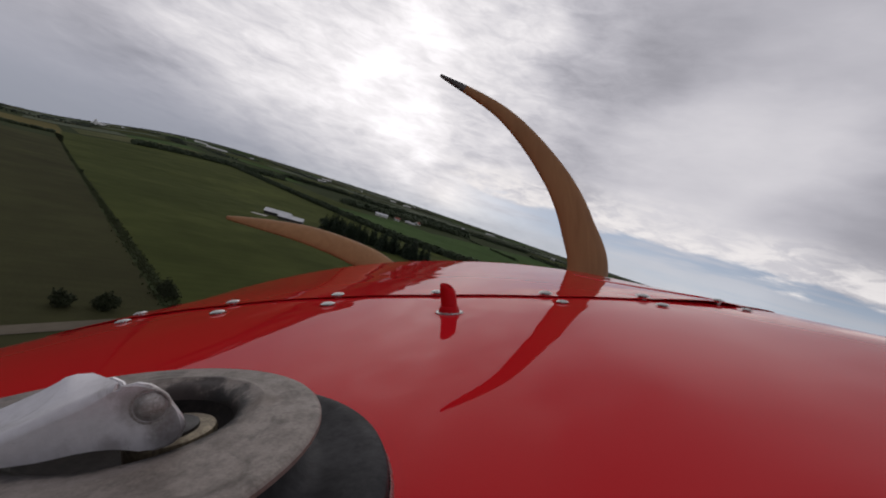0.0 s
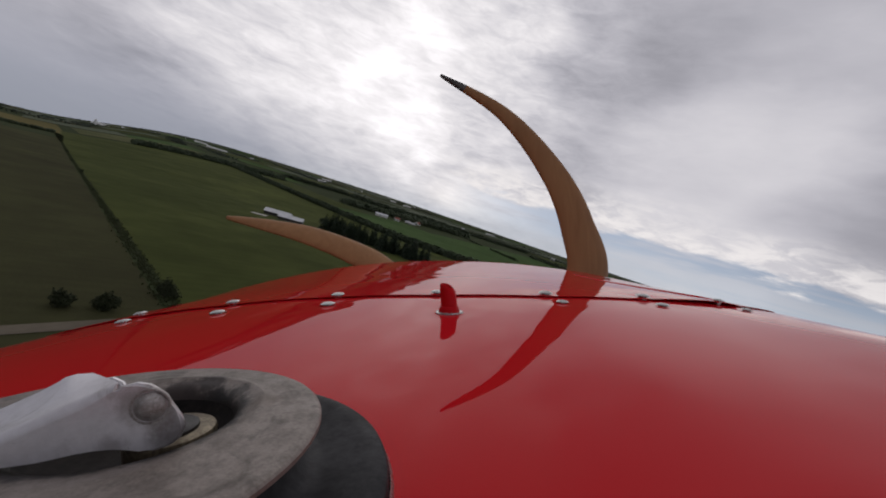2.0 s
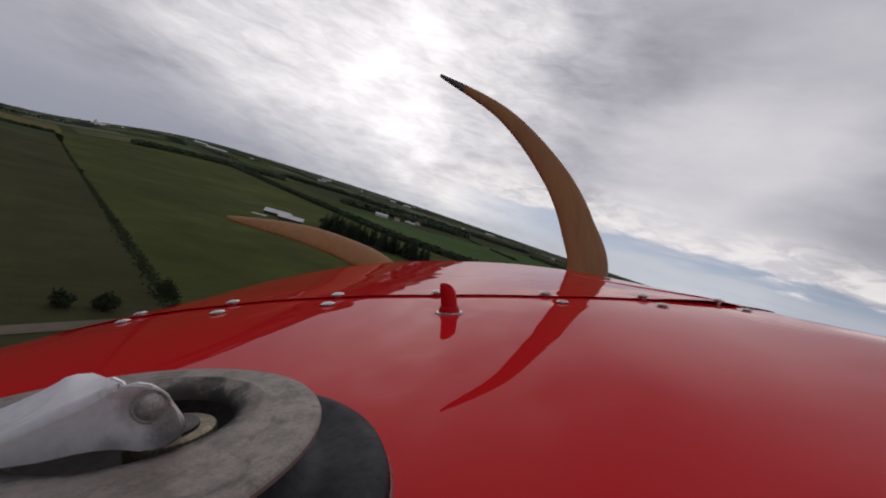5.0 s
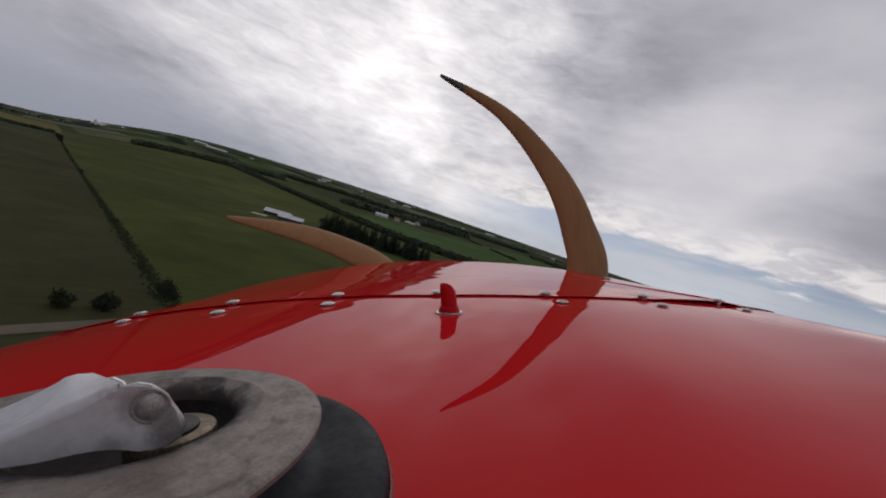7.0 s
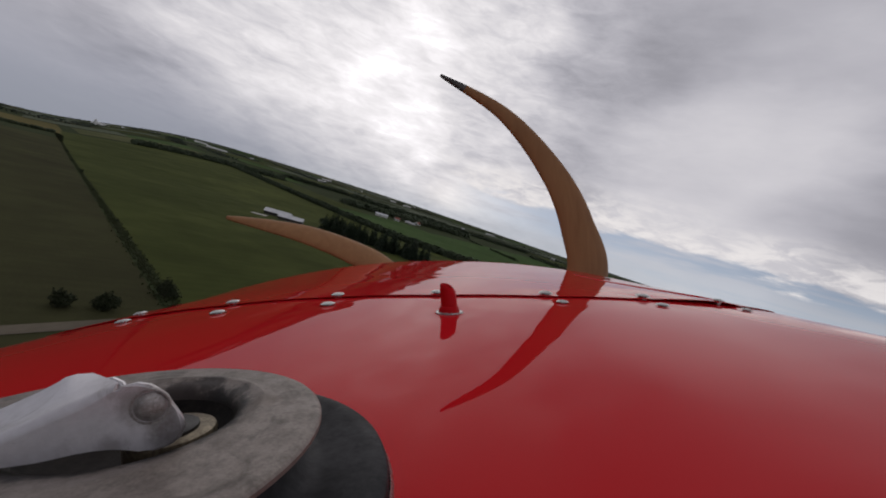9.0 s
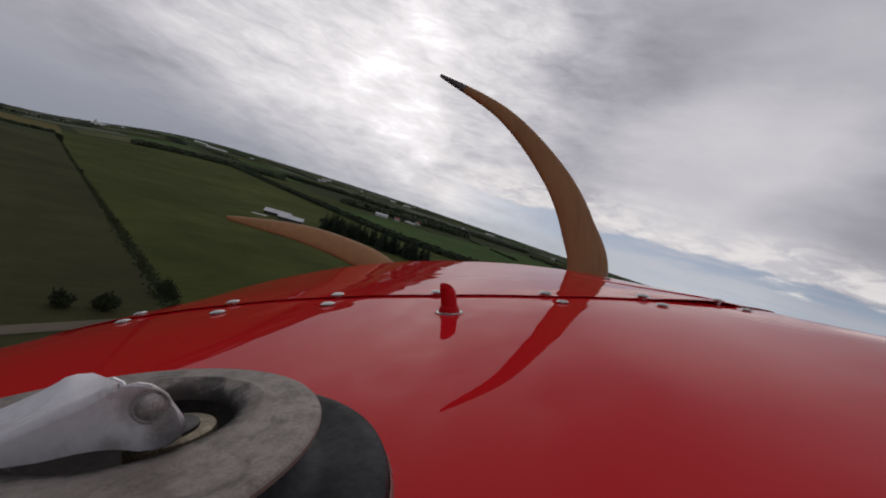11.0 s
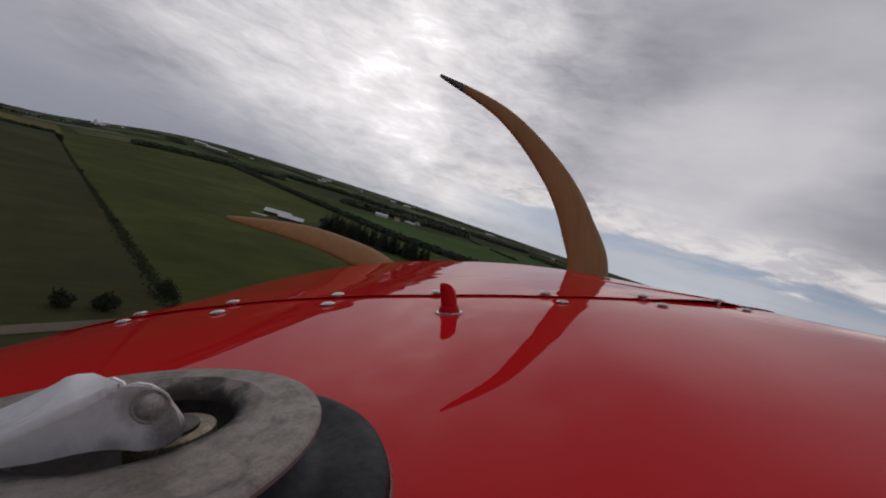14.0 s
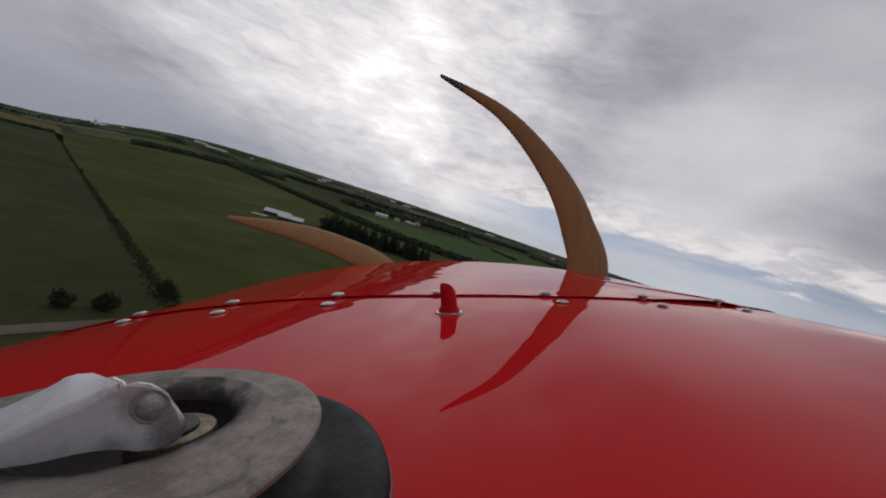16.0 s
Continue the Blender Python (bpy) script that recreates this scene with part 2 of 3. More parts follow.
GRASS = field_material("rough_grass", (0.038, 0.049, 0.023), (0.068, 0.082, 0.040), 0.2, 6.0, 0.004)
CROP = field_material("green_crop", (0.048, 0.058, 0.019), (0.100, 0.116, 0.036), 0.84, 5.0, 0.006)
LUSH = field_material("lush_green_crop", (0.050, 0.086, 0.027), (0.086, 0.136, 0.048), 0.84, 5.0, 0.006)
TILLED = field_material("thin_crop_on_brown_soil", (0.045, 0.044, 0.023), (0.080, 0.083, 0.037), 0.84, 4.0, 0.008)
YELLOW = field_material("yellow_bloom", (0.12, 0.105, 0.042), (0.18, 0.152, 0.062), 0.84, 5.0, 0.006)
PALE = field_material("pale_stubble", (0.085, 0.095, 0.040), (0.14, 0.14, 0.065), 0.84, 5.0, 0.006)
# far field tone: aerial haze painted into a pale grey green base colour
HAZED_FIELD = field_material("hazed_grey_green_field", (0.10, 0.118, 0.078), (0.155, 0.175, 0.12), 0.84, 5.0, 0.006)
GRAVEL = field_material("gravel", (0.13, 0.112, 0.085), (0.20, 0.175, 0.135), 0.2, 1.2, 0.05)
NEEDLES = leaf_material("spruce_needles", (0.020, 0.032, 0.019), (0.046, 0.064, 0.034))
LEAVES = leaf_material("broad_leaves", (0.050, 0.068, 0.040), (0.094, 0.118, 0.066))
SHRUB = leaf_material("dark_shrub_leaves", (0.030, 0.036, 0.018), (0.048, 0.058, 0.027))
HEDGE = leaf_material("hedge_leaves", (0.050, 0.058, 0.025), (0.076, 0.088, 0.037))
# leaf colours lifted and blued with distance: haze painted into the foliage
HAZED_HEDGE = leaf_material("hazed_hedge_leaves", (0.050, 0.064, 0.050), (0.088, 0.108, 0.078))
HAZED_WOOD = leaf_material("hazed_wood_leaves", (0.062, 0.073, 0.068), (0.100, 0.114, 0.106))
BARK = plain("bark", (0.035, 0.026, 0.02), (0.08, 0.062, 0.045), 0.9, 3.0)
ROOF = plain("pale_sheet_metal", (0.42, 0.43, 0.45), (0.60, 0.61, 0.62), 0.45, 0.25, 0.2)
WHITE = plain("white_paint", (0.62, 0.62, 0.60), (0.80, 0.80, 0.78), 0.6, 0.5)
BOARDS = plain("dark_barn_boards", (0.05, 0.045, 0.04), (0.10, 0.09, 0.08), 0.8, 0.8)
DARK = plain("dark_opening", (0.012, 0.012, 0.014), (0.022, 0.022, 0.024), 0.5, 0.5)
REDROOF = plain("rust_red_roof", (0.20, 0.055, 0.03), (0.32, 0.10, 0.06), 0.7, 0.5)
CONCRETE = plain("pale_concrete", (0.32, 0.30, 0.27), (0.45, 0.43, 0.39), 0.85, 0.6)


# ---- building helpers ----
def smooth(me, angle=None):
    me.polygons.foreach_set("use_smooth", [True] * len(me.polygons))
    if angle is not None:
        me.set_sharp_from_angle(angle=radians(angle))


def mesh_of(bm, name, mat, shade=None):
    me = bpy.data.meshes.new(name)
    bmesh.ops.recalc_face_normals(bm, faces=bm.faces[:])
    bm.to_mesh(me)
    bm.free()
    if mat:
        me.materials.append(mat)
    if shade is not None:
        smooth(me, shade)
    return me


def part(name, bm, mat, parent=None, label="", at=None, shade=None):
    ob = new(name, mesh_of(bm, name, mat, shade))
    if parent:
        ob.parent = parent
    if at is not None:
        ob.matrix_basis = at
    return tagged(ob, label)


def from_lists(name, verts, faces, mat, parent=None, shade=None):
    me = bpy.data.meshes.new(name)
    me.from_pydata(verts, [], faces)
    me.materials.append(mat)
    if shade is not None:
        smooth(me, shade)
    ob = new(name, me)
    if parent:
        ob.parent = parent
    return ob


def box(bm, x0, x1, y0, y1, z0, z1, bevel=0.0):
    made = bmesh.ops.create_cube(bm, size=1.0, matrix=Matrix.LocRotScale(
        ((x0 + x1) / 2, (y0 + y1) / 2, (z0 + z1) / 2), None, (x1 - x0, y1 - y0, z1 - z0)))
    if bevel:
        edges = list({e for v in made["verts"] for e in v.link_edges})
        bmesh.ops.bevel(bm, geom=edges, offset=bevel, segments=2, affect="EDGES")


def lathe(bm, profile, seg=64, close=False, drift=None):
    """Turns a profile of (radius, height) round z. drift: how the centre moves sideways with the radius."""
    rings = []
    for r, z in profile:
        ox, oy = drift(r) if drift else (0, 0)
        if r < 1e-7:
            rings.append([bm.verts.new((ox, oy, z))])
        else:
            rings.append([bm.verts.new((ox + r * math.cos(i * math.tau / seg), oy + r * math.sin(i * math.tau / seg), z)) for i in range(seg)])
    pairs = list(zip(rings, rings[1:])) + ([(rings[-1], rings[0])] if close else [])
    for a, b in pairs:
        for i in range(seg):
            j = (i + 1) % seg
            if len(a) == 1:
                bm.faces.new((a[0], b[i], b[j]))
            elif len(b) == 1:
                bm.faces.new((a[i], b[0], a[j]))
            else:
                bm.faces.new((a[i], b[i], b[j], a[j]))


def thing(name, label, category, at, group="", kind=""):
    ob = new(name)
    ob.matrix_basis = at
    ob.empty_display_size = 0.1
    return tagged(ob, label, category, group, kind)


# ---- the aircraft's nose ----
TOP = -0.0435                                # crown of the cowling under the lens


def ease(t):
    t = min(1.0, max(0.0, t))
    return t * t * (3 - 2 * t)


# heads of the screws: x, y, scale
SCREWS = [(-0.2668, 0.3207, 1.1), (-0.3015, 0.384, 1.15), (-0.1672, 0.2856, 1.0), (-0.1836, 0.337, 1.05), (-0.0843, 0.2817, 0.95),
          (-0.0875, 0.321, 1.0), (-0.005, 0.321, 0.95), (0.0874, 0.329, 1.05), (0.0906, 0.2927, 0.85), (0.1853, 0.358, 1.15),
          (0.1795, 0.3152, 0.95), (0.2880, 0.404, 1.0), (0.2905, 0.3687, 1.0), (0.2969, 0.695, 1.2)]

PIPE = (0.0039, 0.2420)                      # foot of the vent pipe


def skin(x, y):
    """Height of the cowling's skin: arched, steeper on one shoulder, rising a little to the nose, dimpled round its screws."""
    steeper = 0.068 - 0.048 * ease((y - 0.55) / 0.45)
    z = TOP + 0.018 * y - 0.06 * max(0.0, 0.34 - y) ** 2 - (0.262 + steeper * ease((0.04 - x) / 0.26)) * x * x
    z -= 3.2 * max(0.0, abs(x) - 0.43) ** 2 + 14 * max(0.0, abs(x) - 0.52) ** 2
    z -= 0.6 * max(0.0, y - 0.88) ** 2 + 10 * max(0.0, y - 1.06) ** 2
    if 0.2 < y < 0.46:
        for sx, sy, _ in SCREWS:
            d = ((x - sx) ** 2 + (y - sy) ** 2) / 0.00034
            if d < 6:
                z -= 0.00042 * math.exp(-d)
        d = ((x - PIPE[0]) ** 2 + (y - PIPE[1]) ** 2) / 0.00022
        if d < 6:
            z -= 0.00030 * math.exp(-d)
    return z


def seam(x):
    """Where the cowling's cross seam runs."""
    return 0.3105 + (1.04 if x > 0 else 0.55) * x * x


def spread(f, tight):
    """Steps that grow finer towards 1."""
    return 1 - (1 - f) ** tight


def panel(name, y_from, y_to, lower, nx, ny, parent, fine_end, thick=0.0010):
    """A sheet of the cowling between two lines across it, with fine steps towards its end at the seam."""
    xs = [-0.64 + 1.28 * i / nx for i in range(nx + 1)]
    steps_ = [spread(j / ny, 1.7) if fine_end else 1 - spread(1 - j / ny, 1.7) for j in range(ny + 1)]
    verts, faces = [], []
    for side in (0, 1):
        for f in steps_:
            for x in xs:
                a, b = y_from(x), y_to(x)
                y = a + (b - a) * f
                verts.append((x, y, skin(x, y) - lower(x, y) - side * thick))
    row, layer = nx + 1, (nx + 1) * (ny + 1)
    for j in range(ny):
        for i in range(nx):
            p = j * row + i
            faces.append((p, p + 1, p + row + 1, p + row))
            faces.append((p + layer, p + row + layer, p + row + 1 + layer, p + 1 + layer))
    for i in range(nx):
        for j in (0, ny):
            p = j * row + i
            faces.append((p, p + layer, p + 1 + layer, p + 1))
    for j in range(ny):
        for i in (0, nx):
            p = j * row + i
            faces.append((p, p + row, p + row + layer, p + layer))
    return from_lists(name, verts, faces, PAINT, parent, 40)


aircraft = thing("aircraft_nose", "glossy red aircraft engine cowling flying over farm fields", "aircraft", AIR)


def gape(x, y):
    """How far the front sheet stands over the rear one."""
    g = 0.0015 + 0.0022 * ease((x - 0.15) / 0.12) * min(1.0, max(0.0, (0.325 - x) / 0.03))
    return g * max(0.0, 1 - max(0.0, y - seam(x)) / 0.22)


panel("rear_cowling_panel", lambda x: -0.35, lambda x: seam(x) + 0.03, lambda x, y: 0.0, 420, 120, aircraft, True)
panel("front_cowling_panel", seam, lambda x: 1.13, lambda x, y: -gape(x, y), 420, 100, aircraft, False, 0.0006)


# raised strip along the joint at the side
def joint_x(y):
    return 0.236 + 0.061 * math.exp((0.444 - y) / 0.06)


bm = bmesh.new()
steps = 60
for j in range(steps):
    q = []
    for y in (0.43 + 0.26 * j / steps, 0.43 + 0.26 * (j + 1) / steps):
        x = joint_x(y)
        s = skin(x, y) + gape(x, y)
        q.append([bm.verts.new((x + dx, y, s + dz)) for dx, dz in ((-0.0022, 0.0001), (-0.0018, 0.0010), (0.0018, 0.0009), (0.0022, -0.001))])
    for k in range(3):
        bm.faces.new((q[0][k], q[0][k + 1], q[1][k + 1], q[1][k]))
bmesh.ops.remove_doubles(bm, verts=bm.verts[:], dist=1e-5)
part("side_joint_strip", bm, PAINT, aircraft, "red strip over the lengthwise panel joint", shade=30)

# domed screws in two rows along the seam, each with a shallow drive recess
bm = bmesh.new()
R = 0.0056
lathe(bm, [(0, 0.0020), (R * 0.10, 0.0020), (R * 0.16, 0.0028), (R * 0.35, 0.0027), (R * 0.62, 0.0024), (R * 0.84, 0.0018), (R * 0.98, 0.0013), (R, 0.0011),
           (R * 0.94, 0.0009), (R * 0.58, 0.0009), (R * 0.56, -0.003), (0, -0.003)], 24)
SCREW = mesh_of(bm, "screw", CHROME, 40)
for x, y, sc in SCREWS:
    ob = new("screw", SCREW)
    ob.parent = aircraft
    e = 0.004
    n = Vector((-(skin(x + e, y) - skin(x - e, y)) / (2 * e), -(skin(x, y + e) - skin(x, y - e)) / (2 * e), 1)).normalized()
    ob.matrix_basis = Matrix.LocRotScale((x, y, skin(x, y) + (gape(x, y) if y > seam(x) else 0.0)), n.to_track_quat("Z", "Y"), (sc,) * 3)

# vent pipe, cut aslant at its mouth, with its collar
bm = bmesh.new()
ring = 22
path = [(-0.004, 0.0051), (0.004, 0.0051), (0.0080, 0.0051), (0.0120, 0.0050), (0.0150, 0.0049), (0.0166, 0.0046), (0.0173, 0.0041)]
rings = []
for z, rad in path + [(0.0165, 0.0036), (0.0095, 0.0034)]:
    now = []
    for i in range(ring):
        c, d = math.cos(i * math.tau / ring), math.sin(i * math.tau / ring)
        up = max(0.0, z) / 0.0173
        lean, cut = -0.0013 * up ** 2, (-0.0011 * c - 0.0012 * max(0.0, c) ** 2 + 0.0006 * d) * up ** 4
        now.append(bm.verts.new((c * rad + lean, d * rad + 0.0004 * up, z + cut)))
    rings.append(now)
for lower_, upper_ in zip(rings, rings[1:]):
    for i in range(ring):
        bm.faces.new((lower_[i], lower_[(i + 1) % ring], upper_[(i + 1) % ring], upper_[i]))
bm.faces.new(rings[-1])
pipe = part("vent_pipe", bm, PAINT, aircraft, "short red vent pipe cut aslant at its mouth", Matrix.Translation((*PIPE, skin(*PIPE))), 50)
bm = bmesh.new()
lathe(bm, [(0.0047, 0.0044), (0.0055, 0.0042), (0.0060, 0.0034), (0.0063, 0.0022), (0.0066, 0.0012), (0.0068, 0.0004), (0.005, -0.001)], 28)
part("pipe_collar", bm, PAINT, pipe, shade=40)
bm = bmesh.new()
lathe(bm, [(0.0066, 0.0009), (0.0084, 0.0008), (0.0088, 0.0003), (0.0086, -0.0004), (0.0064, -0.001)], 28)
part("pipe_washer", bm, CHROME, pipe, "thin bare metal washer", shade=40)

# ---- fuel cap: metal disc over a rubber plug, with a cam lever ----
CAP = (-0.0512, 0.0546)
CAP_Z = -0.0270
cap = thing("fuel_cap", "dull grey metal fuel cap with cam lever on black rubber plug", "fuel cap",
            AIR @ Matrix.Translation((*CAP, CAP_Z)))


def off_centre(r):
    f = min(1.0, max(0.0, (0.0295 - r) / 0.0125))
    return WELL_AT[0] * f, WELL_AT[1] * f


bm = bmesh.new()
lathe(bm, [(0.0137, -0.0022), (0.0142, -0.0013), (0.0149, -0.0006), (0.0160, -0.0001), (0.0174, 0.0002), (0.0184, 0.0005), (0.0196, 0.0006), (0.0208, 0.0004), (0.0230, 0.0003), (0.0290, 0.0003),
           (0.0312, 0.0003), (0.0317, 0.00025), (0.0321, 0.0001), (0.0324, -0.0002), (0.0324, -0.0008), (0.0310, -0.0013), (0.0292, -0.0020), (0.0282, -0.0036), (0.0134, -0.0032)], 160, True, off_centre)
part("metal_disc", bm, STEEL, cap, "stained grey metal disc with painted shade round its well", shade=24)
WELL = Matrix.Translation((*WELL_AT, 0))
# the well's colour holds grime and the painted shade under the lever
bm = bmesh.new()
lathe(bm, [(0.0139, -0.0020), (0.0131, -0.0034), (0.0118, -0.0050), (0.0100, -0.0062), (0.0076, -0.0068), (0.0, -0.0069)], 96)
part("dished_well", bm, GRIME_SHADE, cap, "dark dished centre with grime and painted shade", WELL, 60)
bm = bmesh.new()
lathe(bm, [(0, -0.0027), (0.0059, -0.0027), (0.0064, -0.0030), (0.0066, -0.0036), (0.0064, -0.0068), (0, -0.0068)], 64)
part("washer", bm, BRASS, cap, "tarnished brass washer", WELL @ Matrix.Translation((0.0040, 0.0021, 0)), 40)
bm = bmesh.new()
lathe(bm, [(0, -0.0019), (0.0043, -0.0019), (0.0049, -0.0022), (0.0050, -0.0029), (0, -0.0030)], 64)
part("inner_washer", bm, STEEL, cap, "small dark steel washer", WELL @ Matrix.Translation((0.0033, 0.0014, 0)), 40)
bm = bmesh.new()
lathe(bm, [(0.0280, -0.0036), (0.0290, -0.0066), (0.0306, -0.0082), (0.0330, -0.0084), (0.0362, -0.0078), (0.0396, -0.0072), (0.0412, -0.0070), (0.0417, -0.0073),
           (0.0420, -0.0073), (0.0428, -0.0077), (0.0432, -0.0088), (0.0430, -0.0190), (0.030, -0.0195)], 128)
part("rubber_plug", bm, RUBBER, cap, "black rubber plug", shade=50)
bm = bmesh.new()
lathe(bm, [(0.0430, -0.0100), (0.0434, -0.0096), (0.0439, -0.0104), (0.0440, -0.0220), (0.0430, -0.0220)], 128)
part("filler_neck_rim", bm, CHROME, cap, "thin bright filler neck rim", shade=50)

# lever coordinates in mm: pivot at the origin, the arm runs to -x, its far side lies at +y
EAR = [(-3.0, 3.0), (-1.6, 3.25), (-0.1, 2.85), (1.2, 1.83), (2.25, 0.33), (3.1, -1.1), (3.7, -2.25), (3.95, -3.4), (3.45, -4.7), (2.6, -5.4), (1.8, -5.8), (0.3, -6.1)]
UNDER = [(-1.2, -5.85), (-2.6, -5.45), (-4.2, -5.12), (-6.0, -5.0), (-8.3, -5.1), (-10.2, -5.35), (-12.2, -5.55), (-15.5, -5.6), (-22.0, -5.7)]
FOLD = [(-22.0, -4.2), (-18.5, -2.7), (-15.4, -1.3), (-12.6, -0.1), (-10.0, 1.0), (-7.0, 2.2), (-4.2, 3.25)]
DEEP, PLATE, ROUND = 7.2, 0.9, 1.5
RISES = (2.6, 2.6, 2.6, 2.5, 2.0, 1.1, 0.0)


def sheet_metal(bm, outline, y0, y1, soft=0.0):
    """A plate cut to an outline in x and z, with its edges eased."""
    a = [bm.verts.new((x, y0, z)) for x, z in outline]
    b = [bm.verts.new((x, y1, z)) for x, z in outline]
    bm.faces.new(a), bm.faces.new(b[::-1])
    rim_ = []
    for i in range(len(a)):
        j = (i + 1) % len(a)
        bm.faces.new((a[i], a[j], b[j], b[i]))
        rim_.append(bm.edges.get((a[i], a[j])))
    if soft:
        bmesh.ops.bevel(bm, geom=rim_, offset=soft, segments=3, affect="EDGES")


bm = bmesh.new()
sheet_metal(bm, EAR + UNDER + [(x, z - ROUND) for x, z in FOLD[:-1]] + [(-4.2, 2.1), (-3.6, 2.8)], 0, PLATE, 0.3)
top = []
for k, (x, z) in enumerate(FOLD):
    slant = 5.2 * ease((k - 2) / 4)               # the top plate is cut off aslant before the ear
    over, below = [], []
    for i in range(7):
        a = math.pi / 2 * i / 6
        over.append((x, ROUND - ROUND * math.cos(a), z - ROUND + ROUND * math.sin(a)))
        below.append((x, ROUND - (ROUND - PLATE) * math.cos(a), z - ROUND + (ROUND - PLATE) * math.sin(a)))
    for f in (0.25, 0.5, 0.75, 1.0):
        y, z2 = ROUND + (DEEP - ROUND) * f, z + RISES[k] * f ** 1.2
        over.append((x - slant * f, y, z2)), below.append((x - slant * f, y, z2 - PLATE))
    for z3 in (z + RISES[k] - 1.2, -4.2):
        over.append((x - slant, DEEP + 0.5, z3)), below.append((x - slant, DEEP - PLATE + 0.5, z3))
    top.append(([bm.verts.new(p) for p in over], [bm.verts.new(p) for p in below]))
for (a, ai), (b, bi) in zip(top, top[1:]):
    for i in range(len(a) - 1):
        bm.faces.new((a[i], b[i], b[i + 1], a[i + 1])), bm.faces.new((ai[i], ai[i + 1], bi[i + 1], bi[i]))
for a, ai in (top[0], top[-1]):
    for i in range(len(a) - 1):
        bm.faces.new((a[i], a[i + 1], ai[i + 1], ai[i]))
# the far cheek
sheet_metal(bm, [(-10.5, 1.2), (-8.8, 2.2), (-7.0, 2.4), (-5.8, 1.6), (-5.2, 0.2), (-5.2, -4.0), (-10.5, -4.0)], DEEP - 0.6, DEEP + 0.3, 0.25)
bmesh.ops.scale(bm, vec=(0.001, 0.001, 0.001), verts=bm.verts[:])
lever = part("cam_lever", bm, LEVER, cap, "bright pressed metal cam lever", pose(0.0118, -0.0028, 0.0058, 0, 0, 18), 35)
bm = bmesh.new()
lathe(bm, [(0, 0.00115), (0.0006, 0.0011), (0.0011, 0.0010), (0.0014, 0.0007), (0.00155, 0.0004), (0.0017, 0.0003), (0.0019, 0.0001), (0.0020, -0.0003), (0, -0.0010)], 36)
part("pivot_rivet", bm, RIVET, lever, "dull domed rivet head", pose(0, 0, 0, 90, 0, 0), 50)
bm = bmesh.new()
lathe(bm, [(0.0019, -0.0002), (0.00205, -0.00005), (0.0022, 0.00012), (0.0024, 0.00010), (0.0025, -0.0002), (0.0019, -0.0004)], 36)
part("rivet_washer", bm, RIVET, lever, "dark ring round the rivet", shade=50, at=pose(0, 0, 0, 90, 0, 0))

# ---- propeller ----
PROP_Y = 1.22
prop = thing("propeller", "brown varnished wooden propeller with dark tips", "propeller", AIR @ Matrix.Translation((0.06, PROP_Y, -0.46)))


def blade(points, widths, thick, parent, sheath=0.975, root=38, end=12):
    """A twisted, tapered blade along a curve in the propeller's plane."""
    n, m = 96, 20
    ctrl = [Vector((x, 0, z)) for x, z in points]

    def curve(t):
        s = t * (len(ctrl) - 1)
        i = min(int(s), len(ctrl) - 2)
        f = s - i
        p0, p1, p2, p3 = ctrl[max(i - 1, 0)], ctrl[i], ctrl[i + 1], ctrl[min(i + 2, len(ctrl) - 1)]
        return 0.5 * ((2 * p1) + (p2 - p0) * f + (2 * p0 - 5 * p1 + 4 * p2 - p3) * f * f + (3 * p1 - p0 - 3 * p2 + p3) * f ** 3)

    def width(t):
        s = t * (len(widths) - 1)
        i = min(int(s), len(widths) - 2)
        return widths[i] + (widths[i + 1] - widths[i]) * (s - i)
    bm, last_ = bmesh.new(), None
    for k in range(n + 1):
        t = k / n
        c, d = curve(t), (curve(min(1, t + 0.01)) - curve(max(0, t - 0.01))).normalized()
        across = Vector((d.z, 0, -d.x))
        twist = Matrix.Rotation(radians(root + (end - root) * t), 3, d)
        a, b = twist @ across, twist @ Vector((0, 1, 0))
        half, th = width(t) / 2, thick * (1 - 0.75 * t)
        now = [bm.verts.new(c + a * half * 1.18 * math.cos(i * math.tau / m) + b * th * math.sin(i * math.tau / m)) for i in range(m)]
        if last_:
            for i in range(m):
                f = bm.faces.new((last_[i], last_[(i + 1) % m], now[(i + 1) % m], now[i]))
                if t > sheath:
                    f.material_index = 1
        else:
            bm.faces.new(now)
        last_ = now
    bm.faces.new(last_)
    ob = part("blade", bm, PROP_WOOD, parent, shade=80)
    ob.data.materials.append(TIP_METAL)
    return ob


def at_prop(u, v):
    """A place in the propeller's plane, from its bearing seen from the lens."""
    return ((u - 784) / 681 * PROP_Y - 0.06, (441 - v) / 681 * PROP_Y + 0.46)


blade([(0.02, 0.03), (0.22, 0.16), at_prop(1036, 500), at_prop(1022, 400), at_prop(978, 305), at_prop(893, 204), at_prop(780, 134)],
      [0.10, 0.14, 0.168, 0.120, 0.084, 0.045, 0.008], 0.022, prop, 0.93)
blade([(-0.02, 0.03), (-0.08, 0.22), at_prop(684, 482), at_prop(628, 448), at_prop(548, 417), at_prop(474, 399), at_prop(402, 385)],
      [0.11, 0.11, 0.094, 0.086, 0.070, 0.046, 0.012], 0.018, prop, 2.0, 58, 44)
bm = bmesh.new()
lathe(bm, [(0, 0.05), (0.04, 0.048), (0.07, 0.035), (0.078, 0.0), (0.078, -0.05), (0, -0.05)], 40)
part("hub", bm, STEEL, prop, "round grey metal hub", pose(0, 0, 0, -90, 0, 0), 40)


